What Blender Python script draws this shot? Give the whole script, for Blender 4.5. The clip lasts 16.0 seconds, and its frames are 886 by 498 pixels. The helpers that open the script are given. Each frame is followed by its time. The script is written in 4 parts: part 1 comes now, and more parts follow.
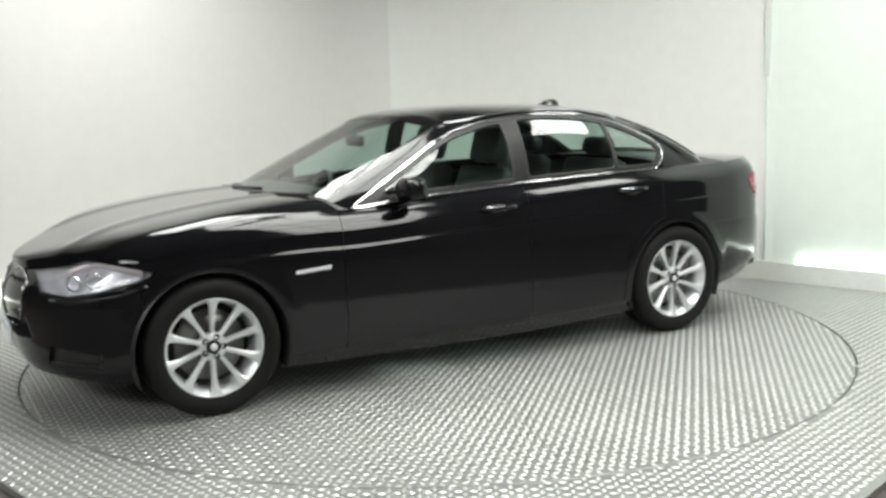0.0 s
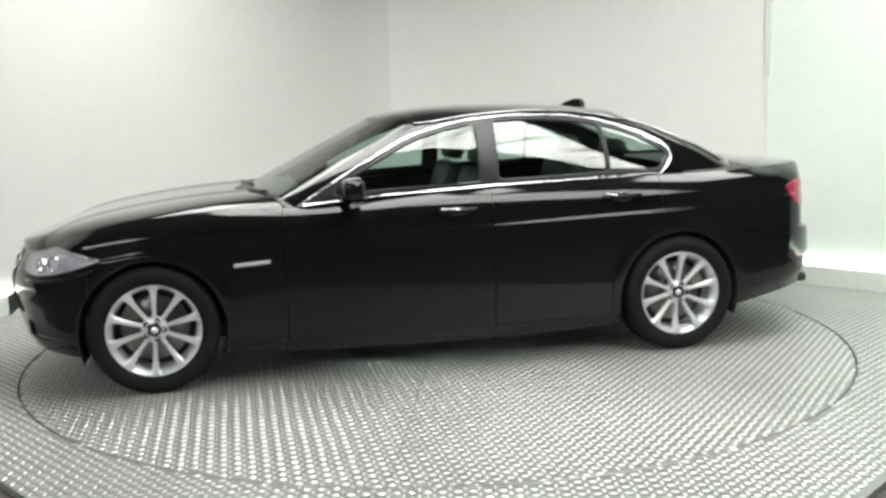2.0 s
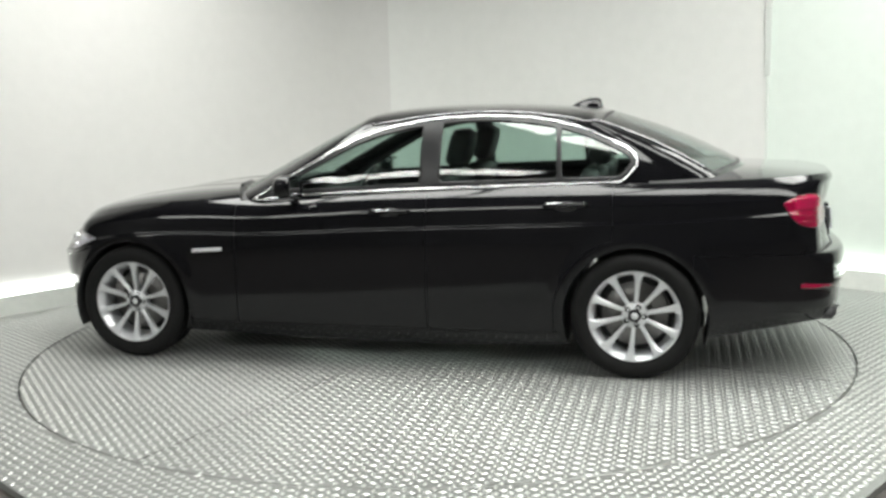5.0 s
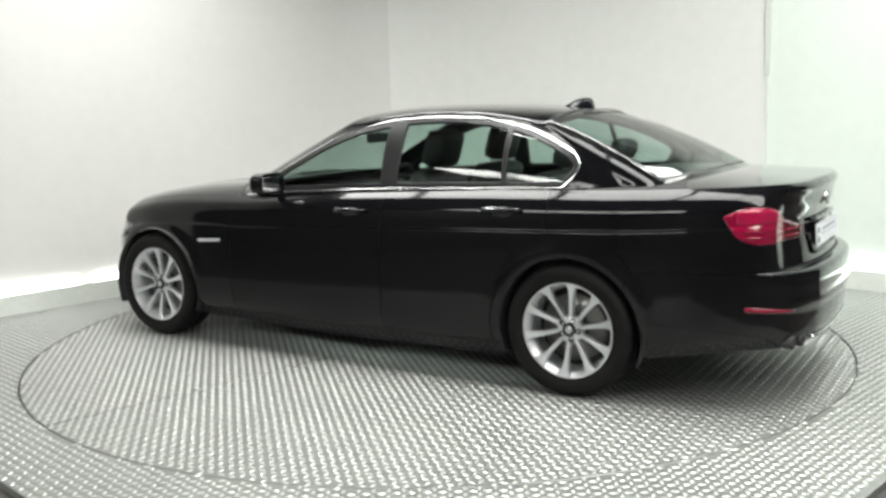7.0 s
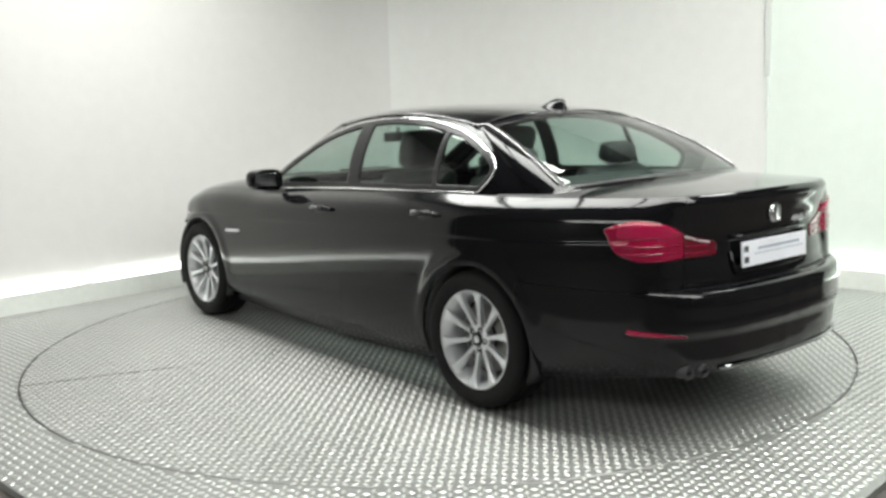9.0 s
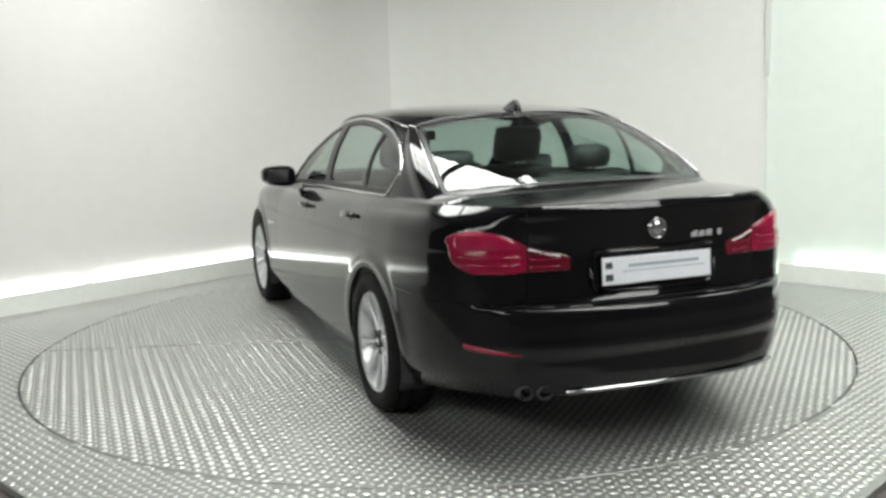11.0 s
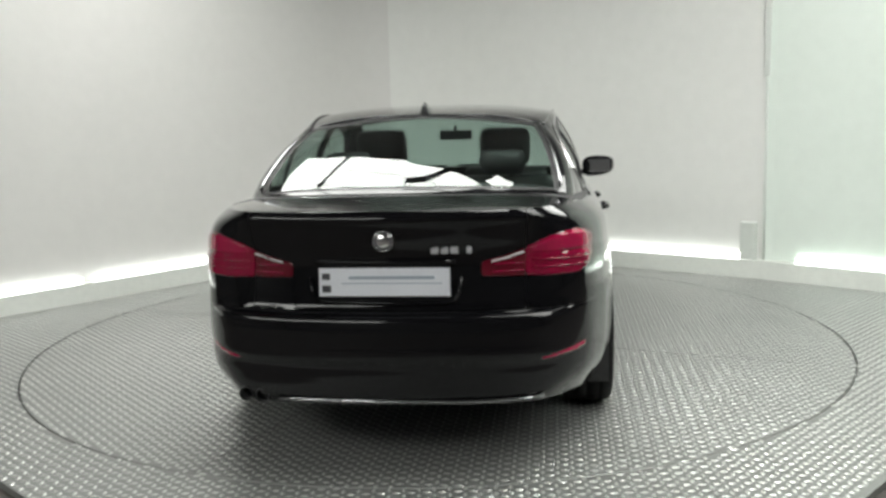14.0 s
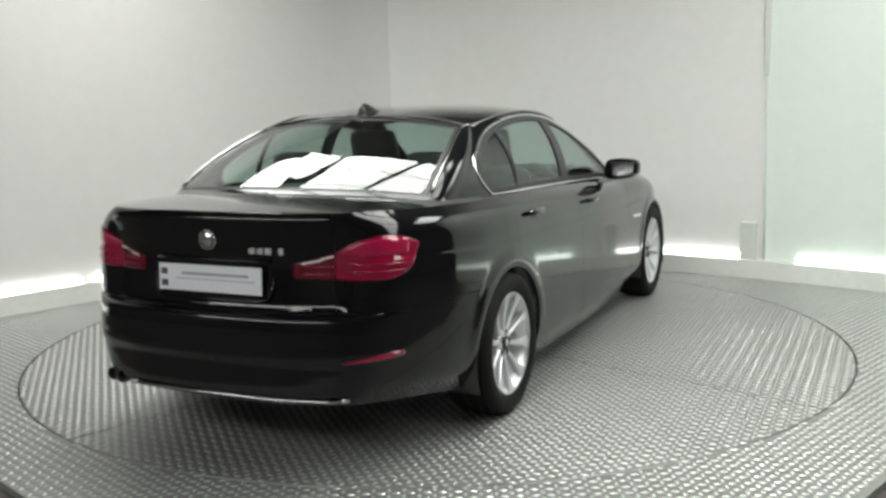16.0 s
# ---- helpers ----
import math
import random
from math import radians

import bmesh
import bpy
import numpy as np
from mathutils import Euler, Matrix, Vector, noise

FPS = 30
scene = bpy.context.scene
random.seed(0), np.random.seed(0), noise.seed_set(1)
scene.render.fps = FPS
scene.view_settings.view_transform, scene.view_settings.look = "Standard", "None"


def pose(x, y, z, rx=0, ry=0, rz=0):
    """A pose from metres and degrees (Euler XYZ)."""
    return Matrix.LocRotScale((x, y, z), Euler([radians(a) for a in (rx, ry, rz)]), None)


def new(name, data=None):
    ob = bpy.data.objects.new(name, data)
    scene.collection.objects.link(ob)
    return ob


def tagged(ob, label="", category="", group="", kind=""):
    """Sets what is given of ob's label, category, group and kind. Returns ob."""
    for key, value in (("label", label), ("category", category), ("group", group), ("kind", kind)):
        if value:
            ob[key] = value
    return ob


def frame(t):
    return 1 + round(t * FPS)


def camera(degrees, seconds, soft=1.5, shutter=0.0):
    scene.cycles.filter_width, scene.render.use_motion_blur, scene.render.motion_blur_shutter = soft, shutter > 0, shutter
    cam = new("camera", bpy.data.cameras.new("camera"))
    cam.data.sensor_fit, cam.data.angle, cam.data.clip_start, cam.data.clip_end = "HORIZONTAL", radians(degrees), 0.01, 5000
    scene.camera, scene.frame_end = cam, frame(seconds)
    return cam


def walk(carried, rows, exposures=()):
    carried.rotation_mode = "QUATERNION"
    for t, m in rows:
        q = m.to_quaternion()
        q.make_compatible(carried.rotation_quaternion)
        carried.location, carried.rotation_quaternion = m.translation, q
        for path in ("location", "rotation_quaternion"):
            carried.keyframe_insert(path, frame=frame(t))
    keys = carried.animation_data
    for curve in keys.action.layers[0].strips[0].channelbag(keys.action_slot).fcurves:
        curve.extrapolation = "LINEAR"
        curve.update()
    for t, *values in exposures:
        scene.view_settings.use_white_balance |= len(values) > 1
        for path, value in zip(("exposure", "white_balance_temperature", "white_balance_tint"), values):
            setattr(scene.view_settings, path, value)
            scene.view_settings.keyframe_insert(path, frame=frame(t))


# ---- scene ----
# ---- camera ----
FOV = 50.17
cam = camera(FOV, 16.0, soft=3.0)
EYE = Vector((0.0, -5.967, 1.468))
AIM = Matrix.Translation(EYE) @ pose(0, 0, 0, 90 - 8.686, 0, -0.446) @ pose(0, 0, 0, 0, 0, 1.507 * -1)
walk(cam, [(0.0, AIM), (16.0, AIM)], exposures=[(0.0, 0.0), (2.0, 0.0), (4.0, -0.04), (7.0, 0.06), (8.0, 0.07), (9.0, 0.06), (12.0, -0.2), (13.5, -0.32), (15.0, -0.37), (16.0, -0.38)])

# heading of the car's nose on the turntable, degrees from +x, clockwise as time runs
TURN = [(0.0, 209.38), (0.5, 205.16), (1.0, 200.84), (1.5, 196.5), (2.0, 192.07), (2.5, 187.58), (3.0, 183.01),
        (3.5, 178.44), (4.0, 173.98), (4.5, 169.6), (5.0, 165.25), (5.5, 160.85), (6.0, 156.4), (6.5, 151.97),
        (7.0, 147.45), (7.5, 142.82), (8.0, 138.16), (8.5, 133.58), (9.0, 128.96), (9.5, 124.4), (10.0, 119.85),
        (10.5, 115.3), (11.0, 110.7), (11.5, 106.06), (12.0, 101.35), (12.5, 96.7), (13.0, 91.93), (13.5, 87.35),
        (14.0, 82.61), (14.5, 77.97), (15.0, 73.25), (15.5, 68.72), (16.0, 64.04)]
DISC_R = 2.48
CAR_OFF = Vector((0.2, -0.094, 0.0))     # middle of the wheelbase, from the turntable's axis

# ---- light ----
world = bpy.data.worlds.new("world")
scene.world = world
world.use_nodes = True
world.node_tree.nodes["Background"].inputs[0].default_value = (0.55, 0.6, 0.62, 1)
world.node_tree.nodes["Background"].inputs[1].default_value = 0.05


# ---- materials ----
def material(name, base, rough=0.5, metal=0.0, vary=0.08, scale=6.0, bump=0.0, bump_scale=60.0, coat=0.0, spec=0.5, emit=None, power=0.0):
    """A principled surface whose colour and gloss vary at two scales, with optional fine relief."""
    m = bpy.data.materials.new(name)
    m.use_nodes = True
    nt = m.node_tree
    p = nt.nodes["Principled BSDF"]
    tc = nt.nodes.new("ShaderNodeTexCoord")
    n1, n2 = nt.nodes.new("ShaderNodeTexNoise"), nt.nodes.new("ShaderNodeTexNoise")
    n1.inputs["Scale"].default_value, n2.inputs["Scale"].default_value = scale, scale * 11
    n1.inputs["Detail"].default_value, n2.inputs["Detail"].default_value = 3, 2
    add = nt.nodes.new("ShaderNodeMath")
    add.operation = "ADD"
    ramp = nt.nodes.new("ShaderNodeMapRange")
    ramp.inputs[1].default_value, ramp.inputs[2].default_value = 0.6, 1.4
    ramp.inputs[3].default_value, ramp.inputs[4].default_value = 1 - vary, 1 + vary
    mul = nt.nodes.new("ShaderNodeVectorMath")
    mul.operation = "SCALE"
    mul.inputs[0].default_value = base
    for n in (n1, n2):
        nt.links.new(tc.outputs["Object"], n.inputs["Vector"])
    nt.links.new(n1.outputs["Fac"], add.inputs[0])
    nt.links.new(n2.outputs["Fac"], add.inputs[1])
    nt.links.new(add.outputs[0], ramp.inputs[0])
    nt.links.new(ramp.outputs[0], mul.inputs["Scale"])
    nt.links.new(mul.outputs[0], p.inputs["Base Color"])
    rr = nt.nodes.new("ShaderNodeMapRange")
    rr.inputs[1].default_value, rr.inputs[2].default_value = 0.6, 1.4
    rr.inputs[3].default_value, rr.inputs[4].default_value = rough * 0.85, min(1, rough * 1.15)
    nt.links.new(add.outputs[0], rr.inputs[0])
    nt.links.new(rr.outputs[0], p.inputs["Roughness"])
    p.inputs["Metallic"].default_value = metal
    p.inputs["Coat Weight"].default_value = coat
    p.inputs["Coat Roughness"].default_value = 0.06
    p.inputs["Coat IOR"].default_value = 1.37
    p.inputs["Specular IOR Level"].default_value = spec
    if emit:
        p.inputs["Emission Color"].default_value = (*emit, 1)
        p.inputs["Emission Strength"].default_value = power
    if bump:
        n3, b = nt.nodes.new("ShaderNodeTexNoise"), nt.nodes.new("ShaderNodeBump")
        n3.inputs["Scale"].default_value = bump_scale
        b.inputs["Strength"].default_value, b.inputs["Distance"].default_value = bump, 0.002
        nt.links.new(tc.outputs["Object"], n3.inputs["Vector"])
        nt.links.new(n3.outputs["Fac"], b.inputs["Height"])
        nt.links.new(b.outputs[0], p.inputs["Normal"])
    return m


def glass_material(name, tint, film=0.13, gloss=0.0):
    """A thin pane: tinted clear view with a mirror film whose strength follows the Fresnel law."""
    m = bpy.data.materials.new(name)
    m.use_nodes = True
    nt = m.node_tree
    nt.nodes.remove(nt.nodes["Principled BSDF"])
    out = nt.nodes["Material Output"]
    tr, gl, mix, fr, pw, ma = (nt.nodes.new("ShaderNode" + k) for k in ("BsdfTransparent", "BsdfGlossy", "MixShader", "LayerWeight", "Math", "Math"))
    tr.inputs[0].default_value = (*tint, 1)
    gl.inputs["Roughness"].default_value = gloss
    fr.inputs["Blend"].default_value = 0.5
    pw.operation, ma.operation = "POWER", "MULTIPLY_ADD"
    pw.inputs[1].default_value = 4.6
    ma.inputs[1].default_value, ma.inputs[2].default_value = 0.90, film
    for a, b in ((fr.outputs["Facing"], pw.inputs[0]), (pw.outputs[0], ma.inputs[0]), (ma.outputs[0], mix.inputs[0]), (tr.outputs[0], mix.inputs[1]), (gl.outputs[0], mix.inputs[2]), (mix.outputs[0], out.inputs[0])):
        nt.links.new(a, b)
    return m


# three tones of one wall white hold the uneven light between the walls
WHITE_DIM_LIT = material("white wall paint toned for warm dim light", (0.675, 0.665, 0.648), 0.6, vary=0.03, scale=0.9, bump=0.05)
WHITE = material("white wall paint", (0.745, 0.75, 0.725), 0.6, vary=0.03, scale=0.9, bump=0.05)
WHITE_GREEN_LIT = material("white wall paint toned for greenish light", (0.735, 0.80, 0.745), 0.6, vary=0.03, scale=0.9, bump=0.05)
POST_PAINT = material("pale grey post paint", (0.62, 0.65, 0.615), 0.55, vary=0.05, scale=3)
SKIRT = material("pale skirting", (0.74, 0.76, 0.72), 0.5, vary=0.06, scale=2)
STRIP = material("light strip", (0.9, 0.9, 0.9), 0.5, emit=(0.95, 1.0, 0.93), power=4.2)
STRIP_GREEN = material("greenish light strip", (0.9, 0.9, 0.9), 0.5, emit=(0.86, 1.0, 0.88), power=4.4)
ROOFLIGHT = material("roof light", (0.9, 0.9, 0.9), 0.5, emit=(0.985, 1.0, 0.955), power=12.2)
CEILING = material("grey ceiling boards", (0.16, 0.16, 0.16), 0.7, vary=0.06, scale=0.8)
DARK_WALL = material("dark warehouse cladding", (0.11, 0.11, 0.112), 0.7, vary=0.2, scale=1.2)
BEAM = material("dark steel", (0.04, 0.04, 0.042), 0.5, vary=0.2)
BROWN = material("brown concrete floor", (0.075, 0.066, 0.061), 0.7, vary=0.2, scale=2, bump=0.2)
ALU = material("worn aluminium floor plate", (0.24, 0.247, 0.236), 0.5, metal=0.5, vary=0.14, scale=1.4)
TREAD = material("bright aluminium tread", (0.60, 0.61, 0.59), 0.36, metal=0.6, vary=0.12, scale=3)
SEAM = material("grey plate joint", (0.16, 0.16, 0.155), 0.6)
GAP = material("black of joints and shaded hollows", (0.02, 0.02, 0.02), 0.8)
PAINT = material("black car paint", (0.005, 0.005, 0.006), 0.12, coat=1.0, vary=0.1, spec=0.05)
TRIM = material("satin black trim", (0.012, 0.012, 0.013), 0.4, vary=0.15)
RUBBER = material("tyre rubber", (0.006, 0.006, 0.006), 0.75, vary=0.2, bump=0.3, spec=0.25)
CHROME = material("polished aluminium trim", (0.85, 0.85, 0.86), 0.12, metal=1.0, vary=0.04)
ALLOY = material("silver alloy", (0.74, 0.75, 0.77), 0.36, metal=0.55, vary=0.05)
STEEL = material("brake disc steel", (0.20, 0.195, 0.19), 0.35, metal=0.9, vary=0.2)
CABIN = material("black leather", (0.045, 0.045, 0.046), 0.5, vary=0.2, bump=0.2, bump_scale=200)
RED = material("red lamp lens", (0.28, 0.003, 0.036), 0.1, coat=1, vary=0.1)
RED_DARK = material("dark red lamp lens", (0.13, 0.003, 0.014), 0.1, coat=1, vary=0.1)
LAMP = material("headlamp reflector", (0.84, 0.84, 0.90), 0.32, metal=0.3, vary=0.3, scale=20)
RED_BAR = material("bright red lamp band", (0.40, 0.008, 0.060), 0.15, coat=1, vary=0.1)
PLATE = material("white number plate", (0.86, 0.88, 0.93), 0.35, vary=0.03)
INK = material("grey plate marks", (0.36, 0.42, 0.5), 0.5)
INK_DARK = material("dark plate marks", (0.06, 0.06, 0.07), 0.5)
GLASS = glass_material("green tinted glass", (0.72, 0.84, 0.80), 0.12)
SIDE_GLASS = glass_material("deep green side glass", (0.66, 0.79, 0.74), 0.09)
# for the highlight bars on roof edge and bumper, and the grille frames
GREY_METAL = material("polished grey metal for highlight bars and grille", (0.42, 0.42, 0.43), 0.12, metal=1.0, vary=0.05)
PALE = material("pale clear lamp strip", (0.75, 0.70, 0.72), 0.2, vary=0.1)
LENS = glass_material("clear lens", (0.9, 0.9, 0.92))


# ---- mesh helpers ----
def mesh_of(name, verts, faces, smooth=True):
    me = bpy.data.meshes.new(name)
    me.from_pydata([tuple(map(float, v)) for v in verts], [], [tuple(map(int, f)) for f in faces])
    me.validate()
    if smooth:
        me.polygons.foreach_set("use_smooth", [True] * len(me.polygons))
    return me


def put(name, verts, faces, mat, parent=None, label="", smooth=True, thick=0.0, edge=None):
    """One mesh object, under parent if given; thick adds a solidify depth inward."""
    ob = new(name, mesh_of(name, verts, faces, smooth))
    ob.data.materials.append(mat)
    ob.parent = parent
    if thick:
        s = ob.modifiers.new("thickness", "SOLIDIFY")
        s.thickness, s.offset = thick, -1
        if edge:
            ob.data.materials.append(edge)
            s.material_offset_rim = 1
            e = ob.modifiers.new("crisp edges", "EDGE_SPLIT")
            e.split_angle = radians(40)
    return tagged(ob, label)


def part(name, bm, mat, parent=None, label="", smooth=False):
    me = bpy.data.meshes.new(name)
    bm.to_mesh(me)
    bm.free()
    if smooth:
        me.polygons.foreach_set("use_smooth", [True] * len(me.polygons))
    me.materials.append(mat)
    ob = new(name, me)
    ob.parent = parent
    return tagged(ob, label)


def box(bm, x0, x1, y0, y1, z0, z1, bevel=0.0, m=None):
    """Adds a box to bm, with bevelled edges."""
    r = bmesh.ops.create_cube(bm, size=1)["verts"]
    for v in r:
        v.co = Vector((x0 + (v.co.x + 0.5) * (x1 - x0), y0 + (v.co.y + 0.5) * (y1 - y0), z0 + (v.co.z + 0.5) * (z1 - z0)))
    if bevel:
        es = list({e for v in r for e in v.link_edges})
        r = bmesh.ops.bevel(bm, geom=es, offset=bevel, segments=2, affect="EDGES", profile=0.6)["verts"]
        r = list({v for v in r})
    if m is not None:
        fs = {f for v in r for f in v.link_faces}
        bmesh.ops.transform(bm, matrix=m, verts=list({v for f in fs for v in f.verts}))
    return bm


def lathe(profile, n, axis="y", arc=None):
    """Vertices and faces of a profile of (radius, along) turned about an axis."""
    v, f = [], []
    k = len(profile)
    for i in range(n):
        a = 2 * math.pi * i / n
        for r, h in profile:
            v.append({"y": (r * math.cos(a), h, r * math.sin(a)), "z": (r * math.cos(a), r * math.sin(a), h), "x": (h, r * math.cos(a), r * math.sin(a))}[axis])
    for i in range(n):
        for j in range(k - 1):
            a, b = i * k, ((i + 1) % n) * k
            f.append((a + j, a + j + 1, b + j + 1, b + j))
    return v, f


def tube(path, radius, n=8, closed=False, flat=1.0):
    """A round bar along a list of points."""
    p = [Vector(q) for q in path]
    v, f = [], []
    m = len(p)
    for i in range(m):
        t = (p[(i + 1) % m] - p[i - 1]) if closed else (p[min(i + 1, m - 1)] - p[max(i - 1, 0)])
        t.normalize()
        up = Vector((0, 1, 0)) if abs(t.y) < 0.9 else Vector((0, 0, 1))
        a = t.cross(up).normalized()
        b = t.cross(a)
        for k in range(n):
            w = 2 * math.pi * k / n
            v.append(p[i] + radius * (math.cos(w) * a + flat * math.sin(w) * b))
    for i in range(m if closed else m - 1):
        for k in range(n):
            f.append((i * n + k, i * n + (k + 1) % n, ((i + 1) % m) * n + (k + 1) % n, ((i + 1) % m) * n + k))
    if not closed:
        f += [tuple(range(n))[::-1], tuple(range((m - 1) * n, m * n))]
    return v, f


def curve_through(pts, n):
    """n points of a smooth curve through pts (any dimension), even in arc length of the control polygon."""
    P = np.array(pts, float)
    s = np.r_[0, np.cumsum(np.linalg.norm(np.diff(P, axis=0), axis=1))]
    return at_curve(P, s, np.linspace(0, s[-1], n))


def at_curve(P, s, q):
    P, q = np.asarray(P, float), np.asarray(q, float)
    if P.ndim == 1:
        P = P[:, None]
    d = np.diff(P, axis=0) / np.diff(s)[:, None]
    m = np.vstack([d[:1], (d[:-1] * np.diff(s)[1:, None] + d[1:] * np.diff(s)[:-1, None]) / (s[2:] - s[:-2])[:, None], d[-1:]])
    i = np.clip(np.searchsorted(s, q, side="right") - 1, 0, len(s) - 2)
    h = (s[i + 1] - s[i])[:, None]
    t = ((q - s[i])[:, None]) / h
    return P[i] * (2 * t**3 - 3 * t**2 + 1) + m[i] * h * (t**3 - 2 * t**2 + t) + P[i + 1] * (3 * t**2 - 2 * t**3) + m[i + 1] * h * (t**3 - t**2)


def along(table, q):
    """A smooth value from a table of (key, value), in rising order of the key."""
    a = np.array(sorted(table), float)
    q = np.asarray(q, float)
    return at_curve(a[:, 1], a[:, 0], np.clip(q, a[0, 0], a[-1, 0]).ravel())[:, 0].reshape(q.shape)


def smooth01(x):
    x = np.clip(x, 0, 1)
    return x * x * (3 - 2 * x)


# ---- the room ----
def slab(name, p0, p1, z0, z1, depth, mat, parent=None, label="", proud=0.0):
    """An upright board from p0 to p1 in plan; its face lies on that line, its depth goes to the left of the way from p0 to p1."""
    a, b = Vector((*p0, 0)), Vector((*p1, 0))
    t = (b - a).normalized()
    n = Vector((-t.y, t.x, 0))
    a, b = a - n * proud, b - n * proud
    q = [a, b, b + n * depth, a + n * depth]
    v = [(*p.xy, z0) for p in q] + [(*p.xy, z1) for p in q]
    return put(name, v, [(3, 2, 1, 0), (4, 5, 6, 7), (0, 1, 5, 4), (1, 2, 6, 5), (2, 3, 7, 6), (3, 0, 4, 7)], mat, parent, label, smooth=False)


W_CL, W_CR = (-0.84, 3.368), (0.06, 3.457)
W_FAR, W_LEFT, W_JAMB, W_RIGHT = (-0.42, 3.806), (-4.60, -0.546), (2.62, 1.56), (4.75, -0.42)
WALL_TOP = 3.75


def light_wall(name, p0, p1, runs, glow=STRIP, paint=WHITE):
    """White wall panel above a slot of light and a pale skirting."""
    w = slab(name, p0, p1, 0.155, WALL_TOP, 0.12, paint, proud=-0.055)
    tagged(w, "matt white studio wall panel above a glowing floor slot", "wall", kind="structure")
    slab("skirting", p0, p1, -0.03, 0.15, 0.16, SKIRT, w, "pale grey skirting under the light slot")
    a, b = Vector(p0), Vector(p1)
    for k0, k1 in runs:
        slab("light_strip", a + (b - a) * k0, a + (b - a) * k1, 0.152, 0.195, 0.05, glow, w, "glowing white light strip at the foot of the wall", proud=-0.004)
    return w


light_wall("wall_left", W_LEFT, W_CL, ((0.0, 0.487), (0.505, 0.806), (0.817, 1.0)), STRIP, WHITE_DIM_LIT)
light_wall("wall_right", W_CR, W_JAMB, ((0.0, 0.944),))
# the two walls run into one another in a wide curve
NC = 16
v, f = [], []
for k in range(NC + 1):
    t = k / NC
    p = (1 - t) ** 2 * Vector(W_CL) + 2 * t * (1 - t) * Vector(W_FAR) + t * t * Vector(W_CR)
    d = (2 * (1 - t) * (Vector(W_FAR) - Vector(W_CL)) + 2 * t * (Vector(W_CR) - Vector(W_FAR))).normalized()
    n = Vector((-d.y, d.x))
    for o, z in ((0.055, WALL_TOP), (0.055, 0.155), (0.0, 0.15), (0.0, -0.03), (0.18, -0.03), (0.18, WALL_TOP)):
        v.append((*(p + n * o), z))
for k in range(NC):
    f += [(k * 6 + j, k * 6 + 6 + j, k * 6 + 6 + (j + 1) % 6, k * 6 + (j + 1) % 6)[::-1] for j in range(6)]
corner = put("wall_corner", v, f, WHITE, smooth=True)
corner.data.materials.clear()
# the tone changes halfway round, as the light does at the corner
for paint in (WHITE_DIM_LIT, WHITE):
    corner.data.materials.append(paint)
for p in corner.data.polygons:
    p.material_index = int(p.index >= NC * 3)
corner.data.set_sharp_from_angle(angle=0.6)
tagged(corner, "curved white corner of the studio wall", "wall", kind="structure")
light_wall("wall_side", W_JAMB, W_RIGHT, ((0.10, 1.0),), STRIP_GREEN, WHITE_GREEN_LIT)

# post where the two right walls meet, its foot box and conduit
bm = bmesh.new()
turn = math.degrees(math.atan2(W_JAMB[1] - W_FAR[1], W_JAMB[0] - W_FAR[0]))
M_POST = pose(W_JAMB[0], W_JAMB[1], 0, 0, 0, turn)
post = tagged(new("wall_post"), "white painted post at the joint of two walls", "post", kind="structure")
post.matrix_world = M_POST
part("foot_box", box(bmesh.new(), -0.172, -0.042, 0.012, 0.08, 0.0, 0.46, 0.012), POST_PAINT, post, "pale grey boxed foot of the post")
part("cover_strip", box(bmesh.new(), 0.0, 0.150, 0.046, 0.09, 0.0, WALL_TOP, 0.004), WHITE_GREEN_LIT, post, "pale cover strip along the corner")
v, f = tube([(0.018, 0.038, 0.0), (0.018, 0.038, 0.8), (0.018, 0.038, 1.62)], 0.008, 10)
put("conduit", v, f, POST_PAINT, post, "pale grey painted cable conduit")
part("conduit_cover", box(bmesh.new(), -0.010, 0.036, 0.028, 0.046, 1.62, WALL_TOP, 0.005), POST_PAINT, post, "pale grey cover over the upper conduit")

# the unlit hall behind and above
HALL = 9.5
hall = [(-7.5, -HALL), (7.5, -HALL), (7.5, 5.2), (-7.5, 5.2)]
for i, nm in enumerate(("wall_back", "wall_east", "wall_north", "wall_west")):
    a, b = hall[i], hall[(i + 1) % 4]
    tagged(slab(nm, b, a, -0.05, 3.75, 0.2, DARK_WALL), "dark clad wall of the unlit hall", "wall", kind="structure")
bm = bmesh.new()
box(bm, -7.5, 7.5, -HALL, 5.2, 3.75, 3.95)
tagged(part("ceiling", bm, CEILING), "dark grey flat ceiling that carries bright light panels", "ceiling", kind="structure")
bm = bmesh.new()
box(bm, -7.5, 7.5, -HALL, 5.2, -0.2, -0.03)
tagged(part("ground", bm, BROWN), "brown concrete hall floor around the metal platform", "floor", kind="structure")


# ceiling lights: white panels between dark bars, square with the room
E1, E2 = Vector((0.76, -0.65, 0)).normalized(), Vector((0.65, 0.76, 0)).normalized()


